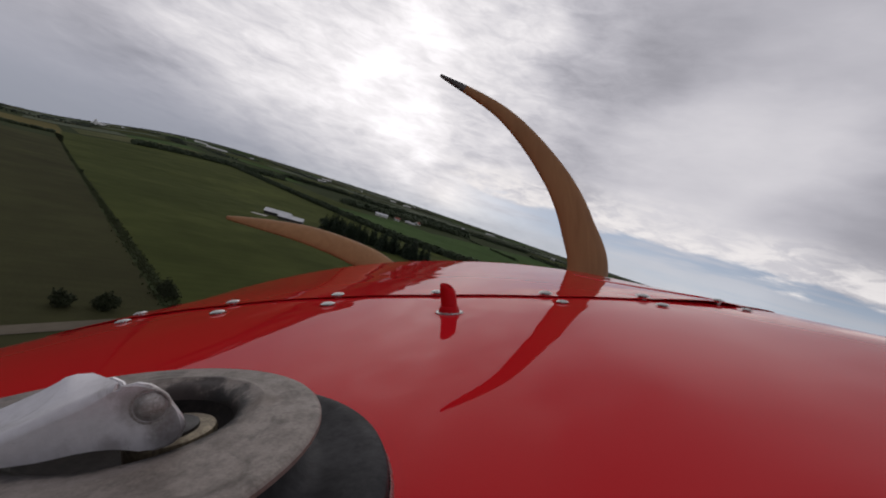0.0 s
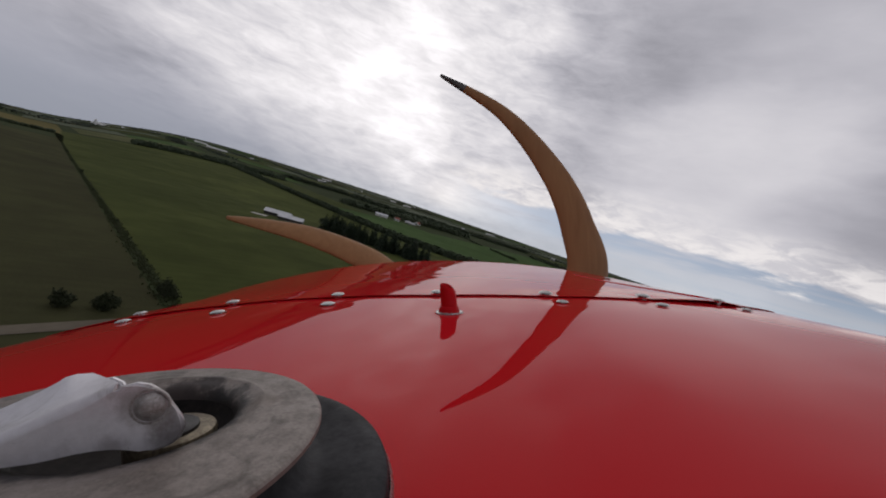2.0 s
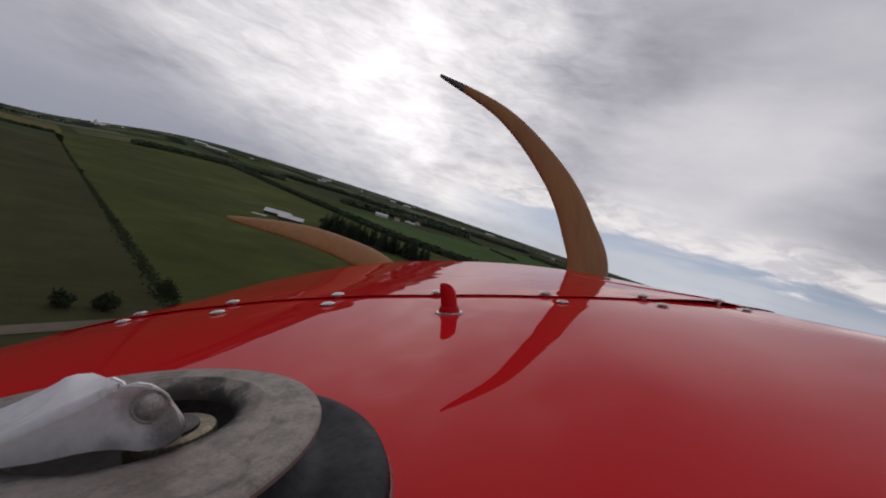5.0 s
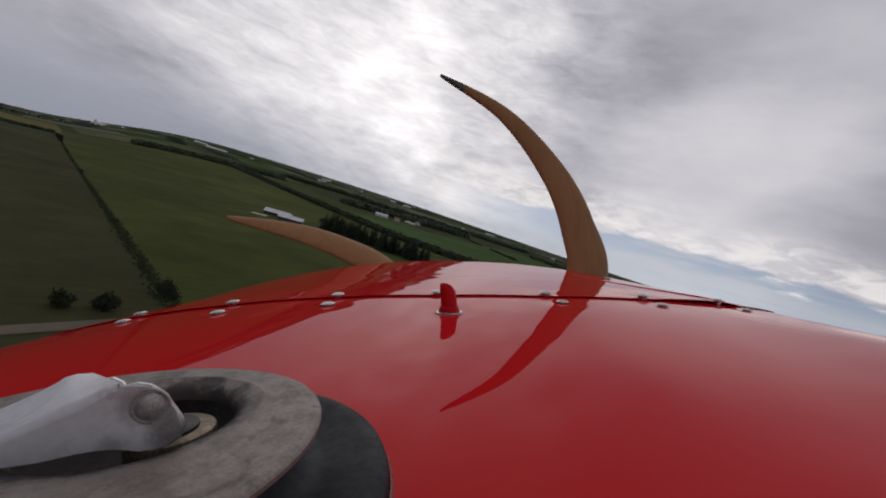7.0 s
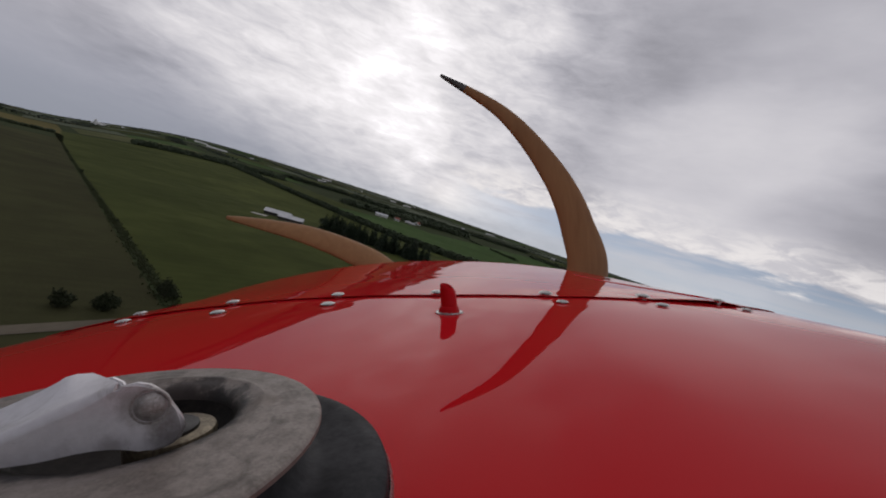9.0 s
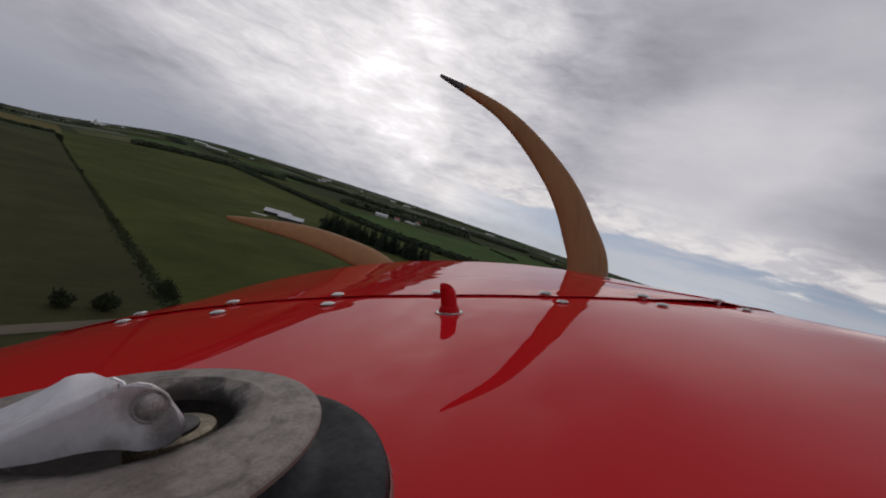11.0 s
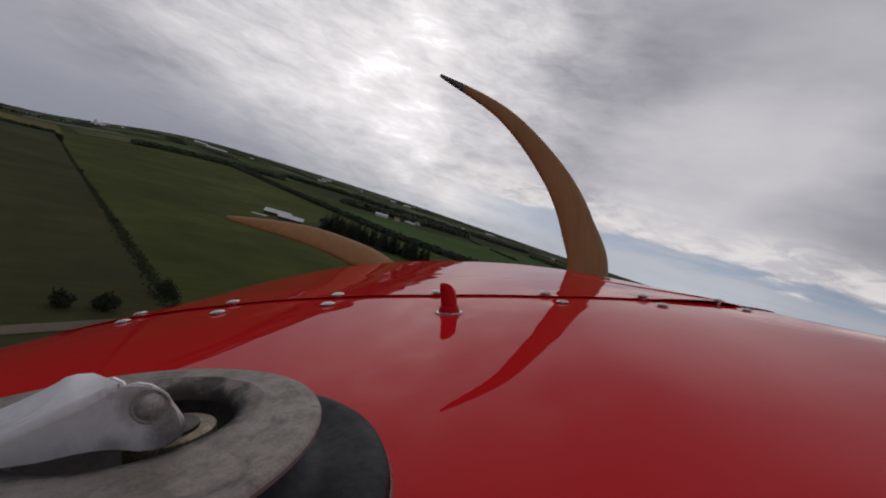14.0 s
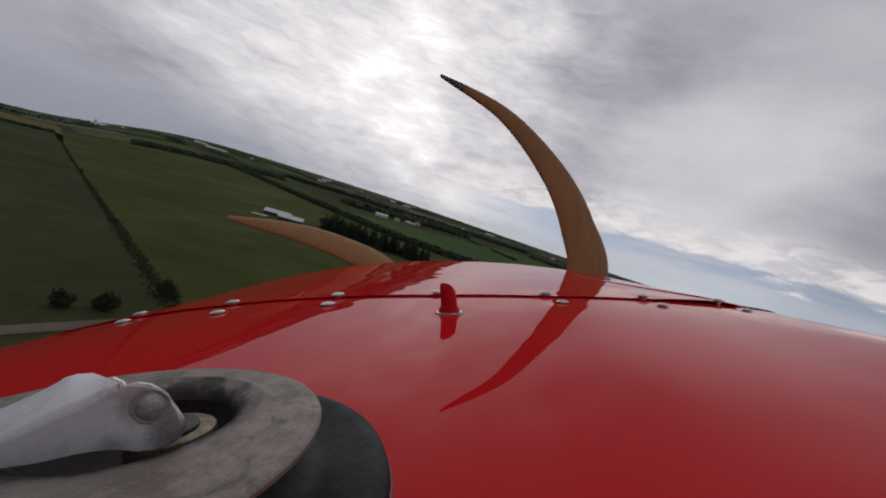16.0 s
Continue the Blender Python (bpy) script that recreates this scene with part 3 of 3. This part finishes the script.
# ---- land ----
def terrain(x, y):
    """Flat near by, a broad rise far ahead."""
    r = math.hypot(x, y)
    if r <= 500:
        return 0.0
    az = math.degrees(math.atan2(x, y)) + 22
    bulge = math.exp(-abs(az / 21.5) ** 4.4) if az < 0 else math.exp(-abs(az / 43) ** 2.2)
    return 224 * bulge * (r - 500) / 4200


E1, E2 = Vector((-0.741, 0.671)), Vector((0.671, 0.741))     # along and across the field boundaries


def plan(t, s):
    p = E1 * t + E2 * s
    return p.x, p.y


verts, faces = [(0, 0, 0)], []
radii = [60, 140, 240, 340, 430, 500] + [500 + 4300 * (k / 60) ** 1.3 for k in range(1, 61)]
SPOKES = 240
for r in radii:
    for k in range(SPOKES):
        a = math.tau * k / SPOKES
        x, y = r * math.sin(a), r * math.cos(a)
        verts.append((x, y, terrain(x, y)))
for k in range(SPOKES):
    faces.append((0, 1 + (k + 1) % SPOKES, 1 + k))
for j in range(len(radii) - 1):
    for k in range(SPOKES):
        a, b = 1 + j * SPOKES + k, 1 + j * SPOKES + (k + 1) % SPOKES
        faces.append((a, b, b + SPOKES, a + SPOKES))
ground = from_lists("ground", verts, faces, GRASS, shade=60)
tagged(ground, "rough dark green grassland reaching the horizon", "ground", kind="structure")


def field(t0, t1, s0, s1, mat, label, skew=0.0, lift_=0.12):
    """A field laid on the land, bounded in field coordinates."""
    nt, ns = max(2, int((t1 - t0) / 40)), max(2, int((s1 - s0) / 40))
    vs, fs = [], []
    for i in range(nt + 1):
        for j in range(ns + 1):
            t = t0 + (t1 - t0) * i / nt
            x, y = plan(t, s0 + (s1 - s0) * j / ns + skew * (t - t0))
            r = math.hypot(x, y)
            vs.append((x, y, terrain(x, y) + lift_ + max(0, r - 450) * 0.0012))
    for i in range(nt):
        for j in range(ns):
            p = i * (ns + 1) + j
            fs.append((p, p + ns + 1, p + ns + 2, p + 1))
    ob = from_lists("field", vs, fs, mat)
    return tagged(ob, label, "field", "farm fields", "structure")


field(-260, 1035, 24.6, 322, CROP, "dark green crop field between hedge lines")
field(-160, 742, -420, 21.4, TILLED, "thin crop on brown soil beside a hedge line")
field(912, 1440, -150, 34, YELLOW, "yellow blooming field beyond a dark wood")
field(-80, 640, 346, 560, LUSH, "lush green field beyond the windbreak")
field(650, 1030, 346, 470, CROP, "green crop field beyond the windbreak")
field(-60, 560, 566, 980, LUSH, "lush green field near a farmstead")
field(1090, 1420, 60, 330, PALE, "pale stubble field behind a wood")
field(1090, 1300, 350, 560, LUSH, "lush green field behind a wood")
random.seed(5)
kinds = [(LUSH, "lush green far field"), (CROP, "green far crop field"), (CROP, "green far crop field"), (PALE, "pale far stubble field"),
         (TILLED, "brown far field"), (HAZED_FIELD, "grey green far grain field"), (YELLOW, "yellow far field")]
for i in range(16):
    for j in range(20):
        t0, s0 = -1500 + i * 330 + random.uniform(-60, 60), -1400 + j * 270 + random.uniform(-50, 50)
        cx, cy = plan(t0 + 150, s0 + 120)
        if math.hypot(cx, cy) > 4100 or cy < 200 or (-300 < t0 < 1420 and -520 < s0 < 1000 and not (t0 > 1100 and s0 > 560)):
            continue
        # most far fields take the tone with painted haze
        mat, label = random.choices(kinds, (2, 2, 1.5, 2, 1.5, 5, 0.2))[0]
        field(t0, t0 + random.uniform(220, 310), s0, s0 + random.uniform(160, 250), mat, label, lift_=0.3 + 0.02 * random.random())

# gravel road and its verge
def strip(name, line, width, mat, label, lift_):
    vs, fs = [], []
    for k, (t, s) in enumerate(line):
        for d in (-width / 2, width / 2):
            x, y = plan(t + d, s)
            vs.append((x, y, terrain(x, y) + lift_))
        if k:
            p = 2 * k
            fs.append((p - 2, p, p + 1, p - 1))
    return tagged(from_lists(name, vs, fs, mat), label, "road", kind="structure")


strip("road", [(74 + 0.25 * (-500 + k * 20), -500 + k * 20) for k in range(0, 32)], 3.4, GRAVEL, "pale gravel road beside fields", 0.22)


# ---- trees ----
def clump_shape(rng, size):
    """A small ragged clump of leaves: crossed leaf sprays."""
    vs, fs = [], []
    for _ in range(7):
        d = Vector((rng.gauss(0, 1), rng.gauss(0, 1), rng.gauss(0, 0.8))).normalized()
        a = d.orthogonal().normalized()
        b = d.cross(a)
        c = d * size * rng.uniform(0.1, 0.8)
        p = len(vs)
        la, lb = size * rng.uniform(0.35, 0.6), size * rng.uniform(0.35, 0.6)
        for x, y in ((-1, -0.3), (0.2, -1), (1, 0.1), (0.1, 1)):
            vs.append(c + a * la * x + b * lb * y)
        fs.append((p, p + 1, p + 2, p + 3))
    return vs, fs


def broadleaf_meshes(rng, height):
    bm = bmesh.new()
    rows__ = [(0.032, -0.3), (0.024, height * 0.2), (0.018, height * 0.5), (0.006, height * 0.85)]
    lathe(bm, [(r * height, z) for r, z in rows__], 8)
    for _ in range(6):
        a, z = rng.uniform(0, math.tau), height * rng.uniform(0.25, 0.55)
        tip_ = Vector((math.cos(a) * height * 0.26, math.sin(a) * height * 0.26, z + height * 0.22))
        base = Vector((0, 0, z))
        q = (tip_ - base).to_track_quat("Z", "X")
        ends = [[bm.verts.new(p + q @ Vector((r * math.cos(i * math.tau / 5), r * math.sin(i * math.tau / 5), 0))) for i in range(5)]
                for p, r in ((base, 0.011 * height), (tip_, 0.004 * height))]
        for i in range(5):
            bm.faces.new((ends[0][i], ends[0][(i + 1) % 5], ends[1][(i + 1) % 5], ends[1][i]))
    trunk = mesh_of(bm, "trunk", BARK, 60)
    vs, fs = [], []
    lobes = [(Vector((rng.uniform(-0.2, 0.2), rng.uniform(-0.2, 0.2), rng.uniform(0.38, 0.82))) * height, height * rng.uniform(0.14, 0.22)) for _ in range(9)]
    for c, r in lobes:
        for _ in range(16):
            d = Vector((rng.gauss(0, 1), rng.gauss(0, 1), rng.gauss(0, 1))).normalized() * r * rng.uniform(0.5, 1.05)
            v, f = clump_shape(rng, height * 0.062)
            p = len(vs)
            vs += [x + c + d for x in v]
            fs += [tuple(i + p for i in g) for g in f]
    crown = bpy.data.meshes.new("crown")
    crown.from_pydata(vs, [], fs)
    crown.materials.append(LEAVES)
    return trunk, crown


def spruce_meshes(rng, height):
    bm = bmesh.new()
    lathe(bm, [(0.018 * height, -0.3), (0.013 * height, height * 0.4), (0.002 * height, height * 0.98)], 8)
    trunk = mesh_of(bm, "trunk", BARK, 60)
    vs, fs = [], []
    tiers = 17
    for k in range(tiers):
        z = height * (0.10 + 0.88 * k / (tiers - 1))
        reach = height * 0.27 * (1 - (k / (tiers - 1)) ** 1.15) + 0.02 * height
        for _ in range(rng.randint(8, 11) if k < 12 else 6):
            a, ln = rng.uniform(0, math.tau), reach * rng.uniform(0.6, 1.2)
            out, sidew = Vector((math.cos(a), math.sin(a), 0)), Vector((-math.sin(a), math.cos(a), 0))
            for seg_ in range(3):
                f0, f1 = seg_ / 3, (seg_ + 1) / 3
                wd = ln * 0.30 * (1 - f0 * 0.6) + 0.012 * height
                sag = -0.25 * ln * f1 + 0.12 * ln * f1 * f1 + rng.uniform(-0.02, 0.02) * height
                p = len(vs)
                c0, c1 = out * ln * f0 + Vector((0, 0, z - 0.2 * ln * f0)), out * ln * f1 + Vector((0, 0, z + sag))
                droop = Vector((0, 0, -wd * rng.uniform(0.3, 0.8)))
                vs += [c0, c0 + sidew * wd + droop, c1 + sidew * wd * 0.5 + droop, c1, c1 - sidew * wd * 0.5 + droop, c0 - sidew * wd + droop]
                fs += [(p, p + 1, p + 2, p + 3), (p, p + 3, p + 4, p + 5)]
    crown = bpy.data.meshes.new("crown")
    crown.from_pydata(vs, [], fs)
    crown.materials.append(NEEDLES)
    return trunk, crown


rng = random.Random(11)
SPRUCES = [spruce_meshes(rng, h) for h in (12.0, 13.5, 11.0)]
BROADS = [broadleaf_meshes(rng, h) for h in (8.0, 9.5, 7.0)]


def tree(kind_meshes, x, y, scale, label, group, name):
    ob = thing(name, label, "tree", Matrix.LocRotScale((x, y, terrain(x, y)), Euler((0, 0, rng.uniform(0, 6.3))), (scale, scale, scale * rng.uniform(0.92, 1.1))), group)
    for n_, me in zip(("trunk", "crown"), kind_meshes):
        o = new(n_, me)
        o.parent = ob
    return ob


# spruce grove beside the barns
for k in range(76):
    f = k / 75
    x, y = -108 + 96 * f + rng.uniform(-7, 7), 352 - 66 * f + rng.uniform(-9, 9)
    tree(rng.choice(SPRUCES), x, y, rng.uniform(0.95, 1.4), "dark green spruce in a dense farm grove", "spruce grove", "spruce_tree")
tree(BROADS[1], -117, 362, 1.0, "round leafy tree beside the barns", "", "leafy_tree")
# bushes on the hedge line and by the road
def bush_meshes(rng, height):
    bm = bmesh.new()
    for _ in range(5):
        a, ln = rng.uniform(0, math.tau), height * rng.uniform(0.4, 0.6)
        tip_ = Vector((math.cos(a) * ln * 0.6, math.sin(a) * ln * 0.6, ln))
        q = tip_.to_track_quat("Z", "X")
        ends = [[bm.verts.new(p + q @ Vector((r * math.cos(i * math.tau / 5), r * math.sin(i * math.tau / 5), 0))) for i in range(5)]
                for p, r in ((Vector((0, 0, -0.2)), 0.02 * height), (tip_, 0.005 * height))]
        for i in range(5):
            bm.faces.new((ends[0][i], ends[0][(i + 1) % 5], ends[1][(i + 1) % 5], ends[1][i]))
    stems = mesh_of(bm, "stems", BARK, 60)
    vs, fs = [], []
    for _ in range(12):
        c = Vector((rng.gauss(0, 0.22), rng.gauss(0, 0.22), rng.uniform(0.16, 0.70))) * height
        r = height * rng.uniform(0.20, 0.30)
        for _ in range(60):
            d = Vector((rng.gauss(0, 1), rng.gauss(0, 1), rng.gauss(0, 1))).normalized() * r * rng.uniform(0.15, 1.05)
            v, f = clump_shape(rng, height * 0.066)
            p = len(vs)
            vs += [x + c + d for x in v]
            fs += [tuple(i + p for i in g) for g in f]
    crown = bpy.data.meshes.new("crown")
    crown.from_pydata(vs, [], fs)
    crown.materials.append(SHRUB)
    return stems, crown


BUSHES = [bush_meshes(rng, h) for h in (5.0, 6.0, 4.5)]
for t, s, sc in ((92, 22.8, 0.72), (84.4, 7.6, 0.68), (83.7, 13.2, 0.72), (176, 24, 0.25),
                 (255, 23, 0.3), (335, 23, 0.3), (345, 24, 0.45), (420, 22, 0.4), (520, 23, 0.5), (690, 23, 0.8), (740, 22, 1.0), (770, 24, 1.3), (800, 22, 1.1)):
    x, y = plan(t, s)
    tree(rng.choice(BUSHES), x, y, sc, "dark leafy bush on a hedge line", "hedge bushes", "bush")


def wood(name, spots, label, tall, mat=LEAVES):
    """Many far trees that nobody could count, as one object of small ragged clumps."""
    shapes = [clump_shape(rng, 1.0) for _ in range(12)]
    vs, fs = [], []
    for x, y in spots:
        h = tall * rng.uniform(0.65, 1.2)
        z0 = terrain(x, y)
        far = math.hypot(x, y)
        for _ in range(11 if far < 900 else 7 if far < 1600 else 4):
            v, f = rng.choice(shapes)
            big = h * rng.uniform(0.28, 0.42)
            o = Vector((x + rng.gauss(0, 0.2) * h, y + rng.gauss(0, 0.2) * h, z0 + h * rng.uniform(0.12, 0.85)))
            p = len(vs)
            vs += [c * big + o for c in v]
            fs += [tuple(i + p for i in g) for g in f]
    return tagged(from_lists(name, vs, fs, mat), label, "trees", kind="stuff")


def band(t0, t1, s0, s1, gap_):
    n = int(abs(t1 - t0) * abs(s1 - s0) / gap_ ** 2)
    return [plan(rng.uniform(t0, t1), rng.uniform(s0, s1)) for _ in range(n)]


def line(points, gap_, spread):
    out = []
    for (x0, y0), (x1, y1) in zip(points, points[1:]):
        n = max(1, int(math.hypot(x1 - x0, y1 - y0) / gap_))
        for k in range(n):
            f = (k + rng.random()) / n
            out.append((x0 + (x1 - x0) * f + rng.gauss(0, spread), y0 + (y1 - y0) * f + rng.gauss(0, spread)))
    return out


wood("windbreak", band(-60, 1160, 328, 342, 3.2), "dense dark windbreak row along a field", 7.0)
wood("hedge_line", line([plan(60, 23), plan(180, 23)], 0.16, 1.0) + line([plan(180, 23), plan(300, 23)], 0.3, 0.7) + line([plan(300, 23), plan(900, 23)], 0.9, 0.7), "thin low hedge line between fields", 0.5, HEDGE)
wood("wood", band(1040, 1085, 140, 470, 6.5), "dark wood at the field's end", 11)
wood("windbreak", band(893, 905, -160, 20, 3.0), "dark low row of trees beside a yellow field", 5)
wood("wood", line([(-560, 1270), (-391, 1366), (-212, 1305), (-56, 1407), (137, 1360), (300, 1420)], 1.3, 20), "dark wood behind a farmstead", 12)
wood("wood", line([(-235, 890), (-150, 960), (-70, 1020), (30, 1060)], 0.8, 17), "dark trees round a farmstead", 13)
wood("hedge_line", line([(105, 860), (145, 750)], 3, 2), "short row of bushes in a field", 5)
wood("hedge_line", line([(60, 980), (85, 900)], 5, 2), "short row of bushes in a field", 5)
wood("windbreak", line([(250, 1100), (420, 900), (640, 640)], 4, 6), "far dark row of trees", 10)
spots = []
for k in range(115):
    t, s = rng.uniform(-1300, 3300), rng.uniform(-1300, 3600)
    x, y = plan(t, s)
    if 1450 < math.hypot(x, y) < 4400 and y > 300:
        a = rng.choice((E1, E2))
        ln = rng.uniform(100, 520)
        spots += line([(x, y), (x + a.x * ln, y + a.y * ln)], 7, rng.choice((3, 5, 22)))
# these far trees and the horizon's wear the leaf colours with painted haze
wood("far_woods", spots, "scattered dark far woods and hedges with haze in their colour", 9, HAZED_HEDGE)
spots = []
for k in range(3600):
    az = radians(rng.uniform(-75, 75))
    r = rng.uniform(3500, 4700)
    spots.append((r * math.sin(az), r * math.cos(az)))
wood("horizon_woods", spots, "dark woods along the horizon with haze in their colour", 7, HAZED_WOOD)


# ---- buildings ----
def gable_house(name, label, category, x, y, yaw, length, width_, wall_h, ridge, wall_mat, roof_mat, group="", doors=0, windows=0):
    at = Matrix.Translation((x, y, terrain(x, y))) @ pose(0, 0, 0, 0, 0, yaw)
    ob = thing(name, label, category, at, group)
    L, W = length / 2, width_ / 2
    bm = bmesh.new()
    pts = [(-W, -0.5), (W, -0.5), (W, wall_h), (0, ridge), (-W, wall_h)]
    ends = [[bm.verts.new((x_, y_, z_)) for y_, z_ in pts] for x_ in (-L, L)]
    bm.faces.new(ends[0]), bm.faces.new(ends[1][::-1])
    for i in range(5):
        bm.faces.new((ends[0][i], ends[0][(i + 1) % 5], ends[1][(i + 1) % 5], ends[1][i]))
    part("wall", bm, wall_mat, ob)
    slope = (ridge - wall_h) / W
    for sgn in (-1, 1):
        bm = bmesh.new()
        o, t_ = 0.6, 0.15
        line_ = [(0, ridge + 0.05), (sgn * (W + o), wall_h - slope * o + 0.05)]
        a = [[bm.verts.new((x_, y_, z_ + dz)) for y_, z_ in line_ for dz in (0, t_)] for x_ in (-L - o, L + o)]
        for q in ((0, 1, 3, 2),):
            bm.faces.new([a[0][i] for i in q]), bm.faces.new([a[1][i] for i in q[::-1]])
        for i, j in ((0, 1), (1, 3), (3, 2), (2, 0)):
            bm.faces.new((a[0][i], a[0][j], a[1][j], a[1][i]))
        roof = part("roof", bm, roof_mat, ob)
        if length > 20:
            for k in range(int(length / 2.4)):            # standing seams of the sheets
                bm = bmesh.new()
                x_ = -L + 1.2 + 2.4 * k
                b = [[bm.verts.new((x_ + dx, y_, z_ + t_ + dz)) for y_, z_ in line_ for dz in (0.0, 0.07)] for dx in (-0.05, 0.05)]
                for i, j in ((0, 1), (1, 3), (3, 2), (2, 0)):
                    bm.faces.new((b[0][i], b[0][j], b[1][j], b[1][i]))
                part("seam", bm, roof_mat, roof)
    for k in range(doors):
        bm = bmesh.new()
        yd = -W * 0.4 + k * W * 0.8 if doors > 1 else 0
        box(bm, -L - 0.08, -L + 0.1, yd - 1.6, yd + 1.6, 0, min(3.4, wall_h * 0.9))
        part("door", bm, DARK, ob, "dark open barn doorway")
    for k in range(windows):
        bm = bmesh.new()
        xw = -L + length * (k + 0.5) / windows
        hw = length / windows * 0.36 if length > 20 else 0.5
        box(bm, xw - hw, xw + hw, -W - 0.06, -W + 0.1, wall_h * 0.35, wall_h * 0.8)
        part("window", bm, DARK, ob, "dark opening")
    return ob


gable_house("barn", "long barn with pale sheet metal roof beside fields", "barn", -146, 334, 14, 21, 11, 3.0, 5.4, BOARDS, ROOF, "barns", 2, 6)
gable_house("barn", "long barn with pale sheet metal roof and dark open side", "barn", -128, 319, 14, 19, 10, 2.8, 5.0, BOARDS, ROOF, "barns", 2, 6)
bm = bmesh.new()
box(bm, -7, 4, -5, 5, 0.1, 0.35, 0.05)
yard = part("yard_slab", bm, CONCRETE, None, "pale concrete yard slab beside the barns", Matrix.Translation((-148, 309, 0)) @ pose(0, 0, 0, 0, 0, 14))
tagged(yard, category="slab")
# farmstead beyond the windbreak
gable_house("barn", "pale metal farm building among trees", "barn", -150, 845, 12, 27, 13, 4, 7, WHITE, ROOF, "farmstead", 1, 0)
gable_house("house", "small farmhouse with rust red roof", "house", -118, 868, 30, 11, 9, 4, 7, WHITE, REDROOF, "farmstead", 1, 3)
gable_house("shed", "small white farm shed", "shed", -98, 905, -15, 9, 7, 3, 5, WHITE, ROOF, "farmstead", 1, 0)
gable_house("house", "white farmhouse with rust red roof", "house", -76, 935, 60, 12, 9, 5, 8, WHITE, REDROOF, "farmstead", 1, 3)
gable_house("shed", "low pale farm shed", "shed", -86, 900, 10, 14, 6, 3, 4.5, WHITE, ROOF, "farmstead", 1, 0)
for x, y, sc in ((-165, 862, 0.9), (-138, 876, 1.1), (-126, 884, 1.0), (-108, 893, 1.2), (-104, 925, 1.1), (-90, 948, 1.2), (-60, 950, 1.0), (-128, 856, 0.6), (-112, 905, 1.2), (-70, 912, 0.6)):
    tree(rng.choice(BROADS), x, y, sc, "leafy tree beside a farmstead", "farmstead trees", "leafy_tree")
for k in range(10):
    az, r = radians(-50 + 7.4 * k + rng.uniform(-1.5, 1.5)), rng.uniform(1500, 3300)
    gable_house("house", "small pale far farmhouse", "house", r * math.sin(az), r * math.cos(az), rng.uniform(0, 180), rng.uniform(12, 20), 10, 5, 8, WHITE, rng.choice((ROOF, REDROOF, WHITE)), "far houses")
# far long sheds
for x, y, yaw, ln in ((-1250, 1970, 31, 92), (-1640, 2420, 31, 70), (-2030, 2150, 40, 75), (-2260, 2420, 40, 95), (-880, 2600, 20, 60),
                      (-300, 2500, 10, 50), (-420, 2650, 10, 40), (260, 2400, 0, 60), (-700, 2000, 15, 40)):
    gable_house("shed", "long white far farm shed", "shed", x, y, yaw, ln, 16, 6, 9, WHITE, WHITE, "far sheds")
silo = thing("silo", "tall white far grain silo", "silo", Matrix.Translation((-1990, 2080, terrain(-1990, 2080))))
bm = bmesh.new()
lathe(bm, [(7, -1), (7, 26), (5.5, 29), (0, 31)], 24)
part("tower", bm, WHITE, silo, shade=40)
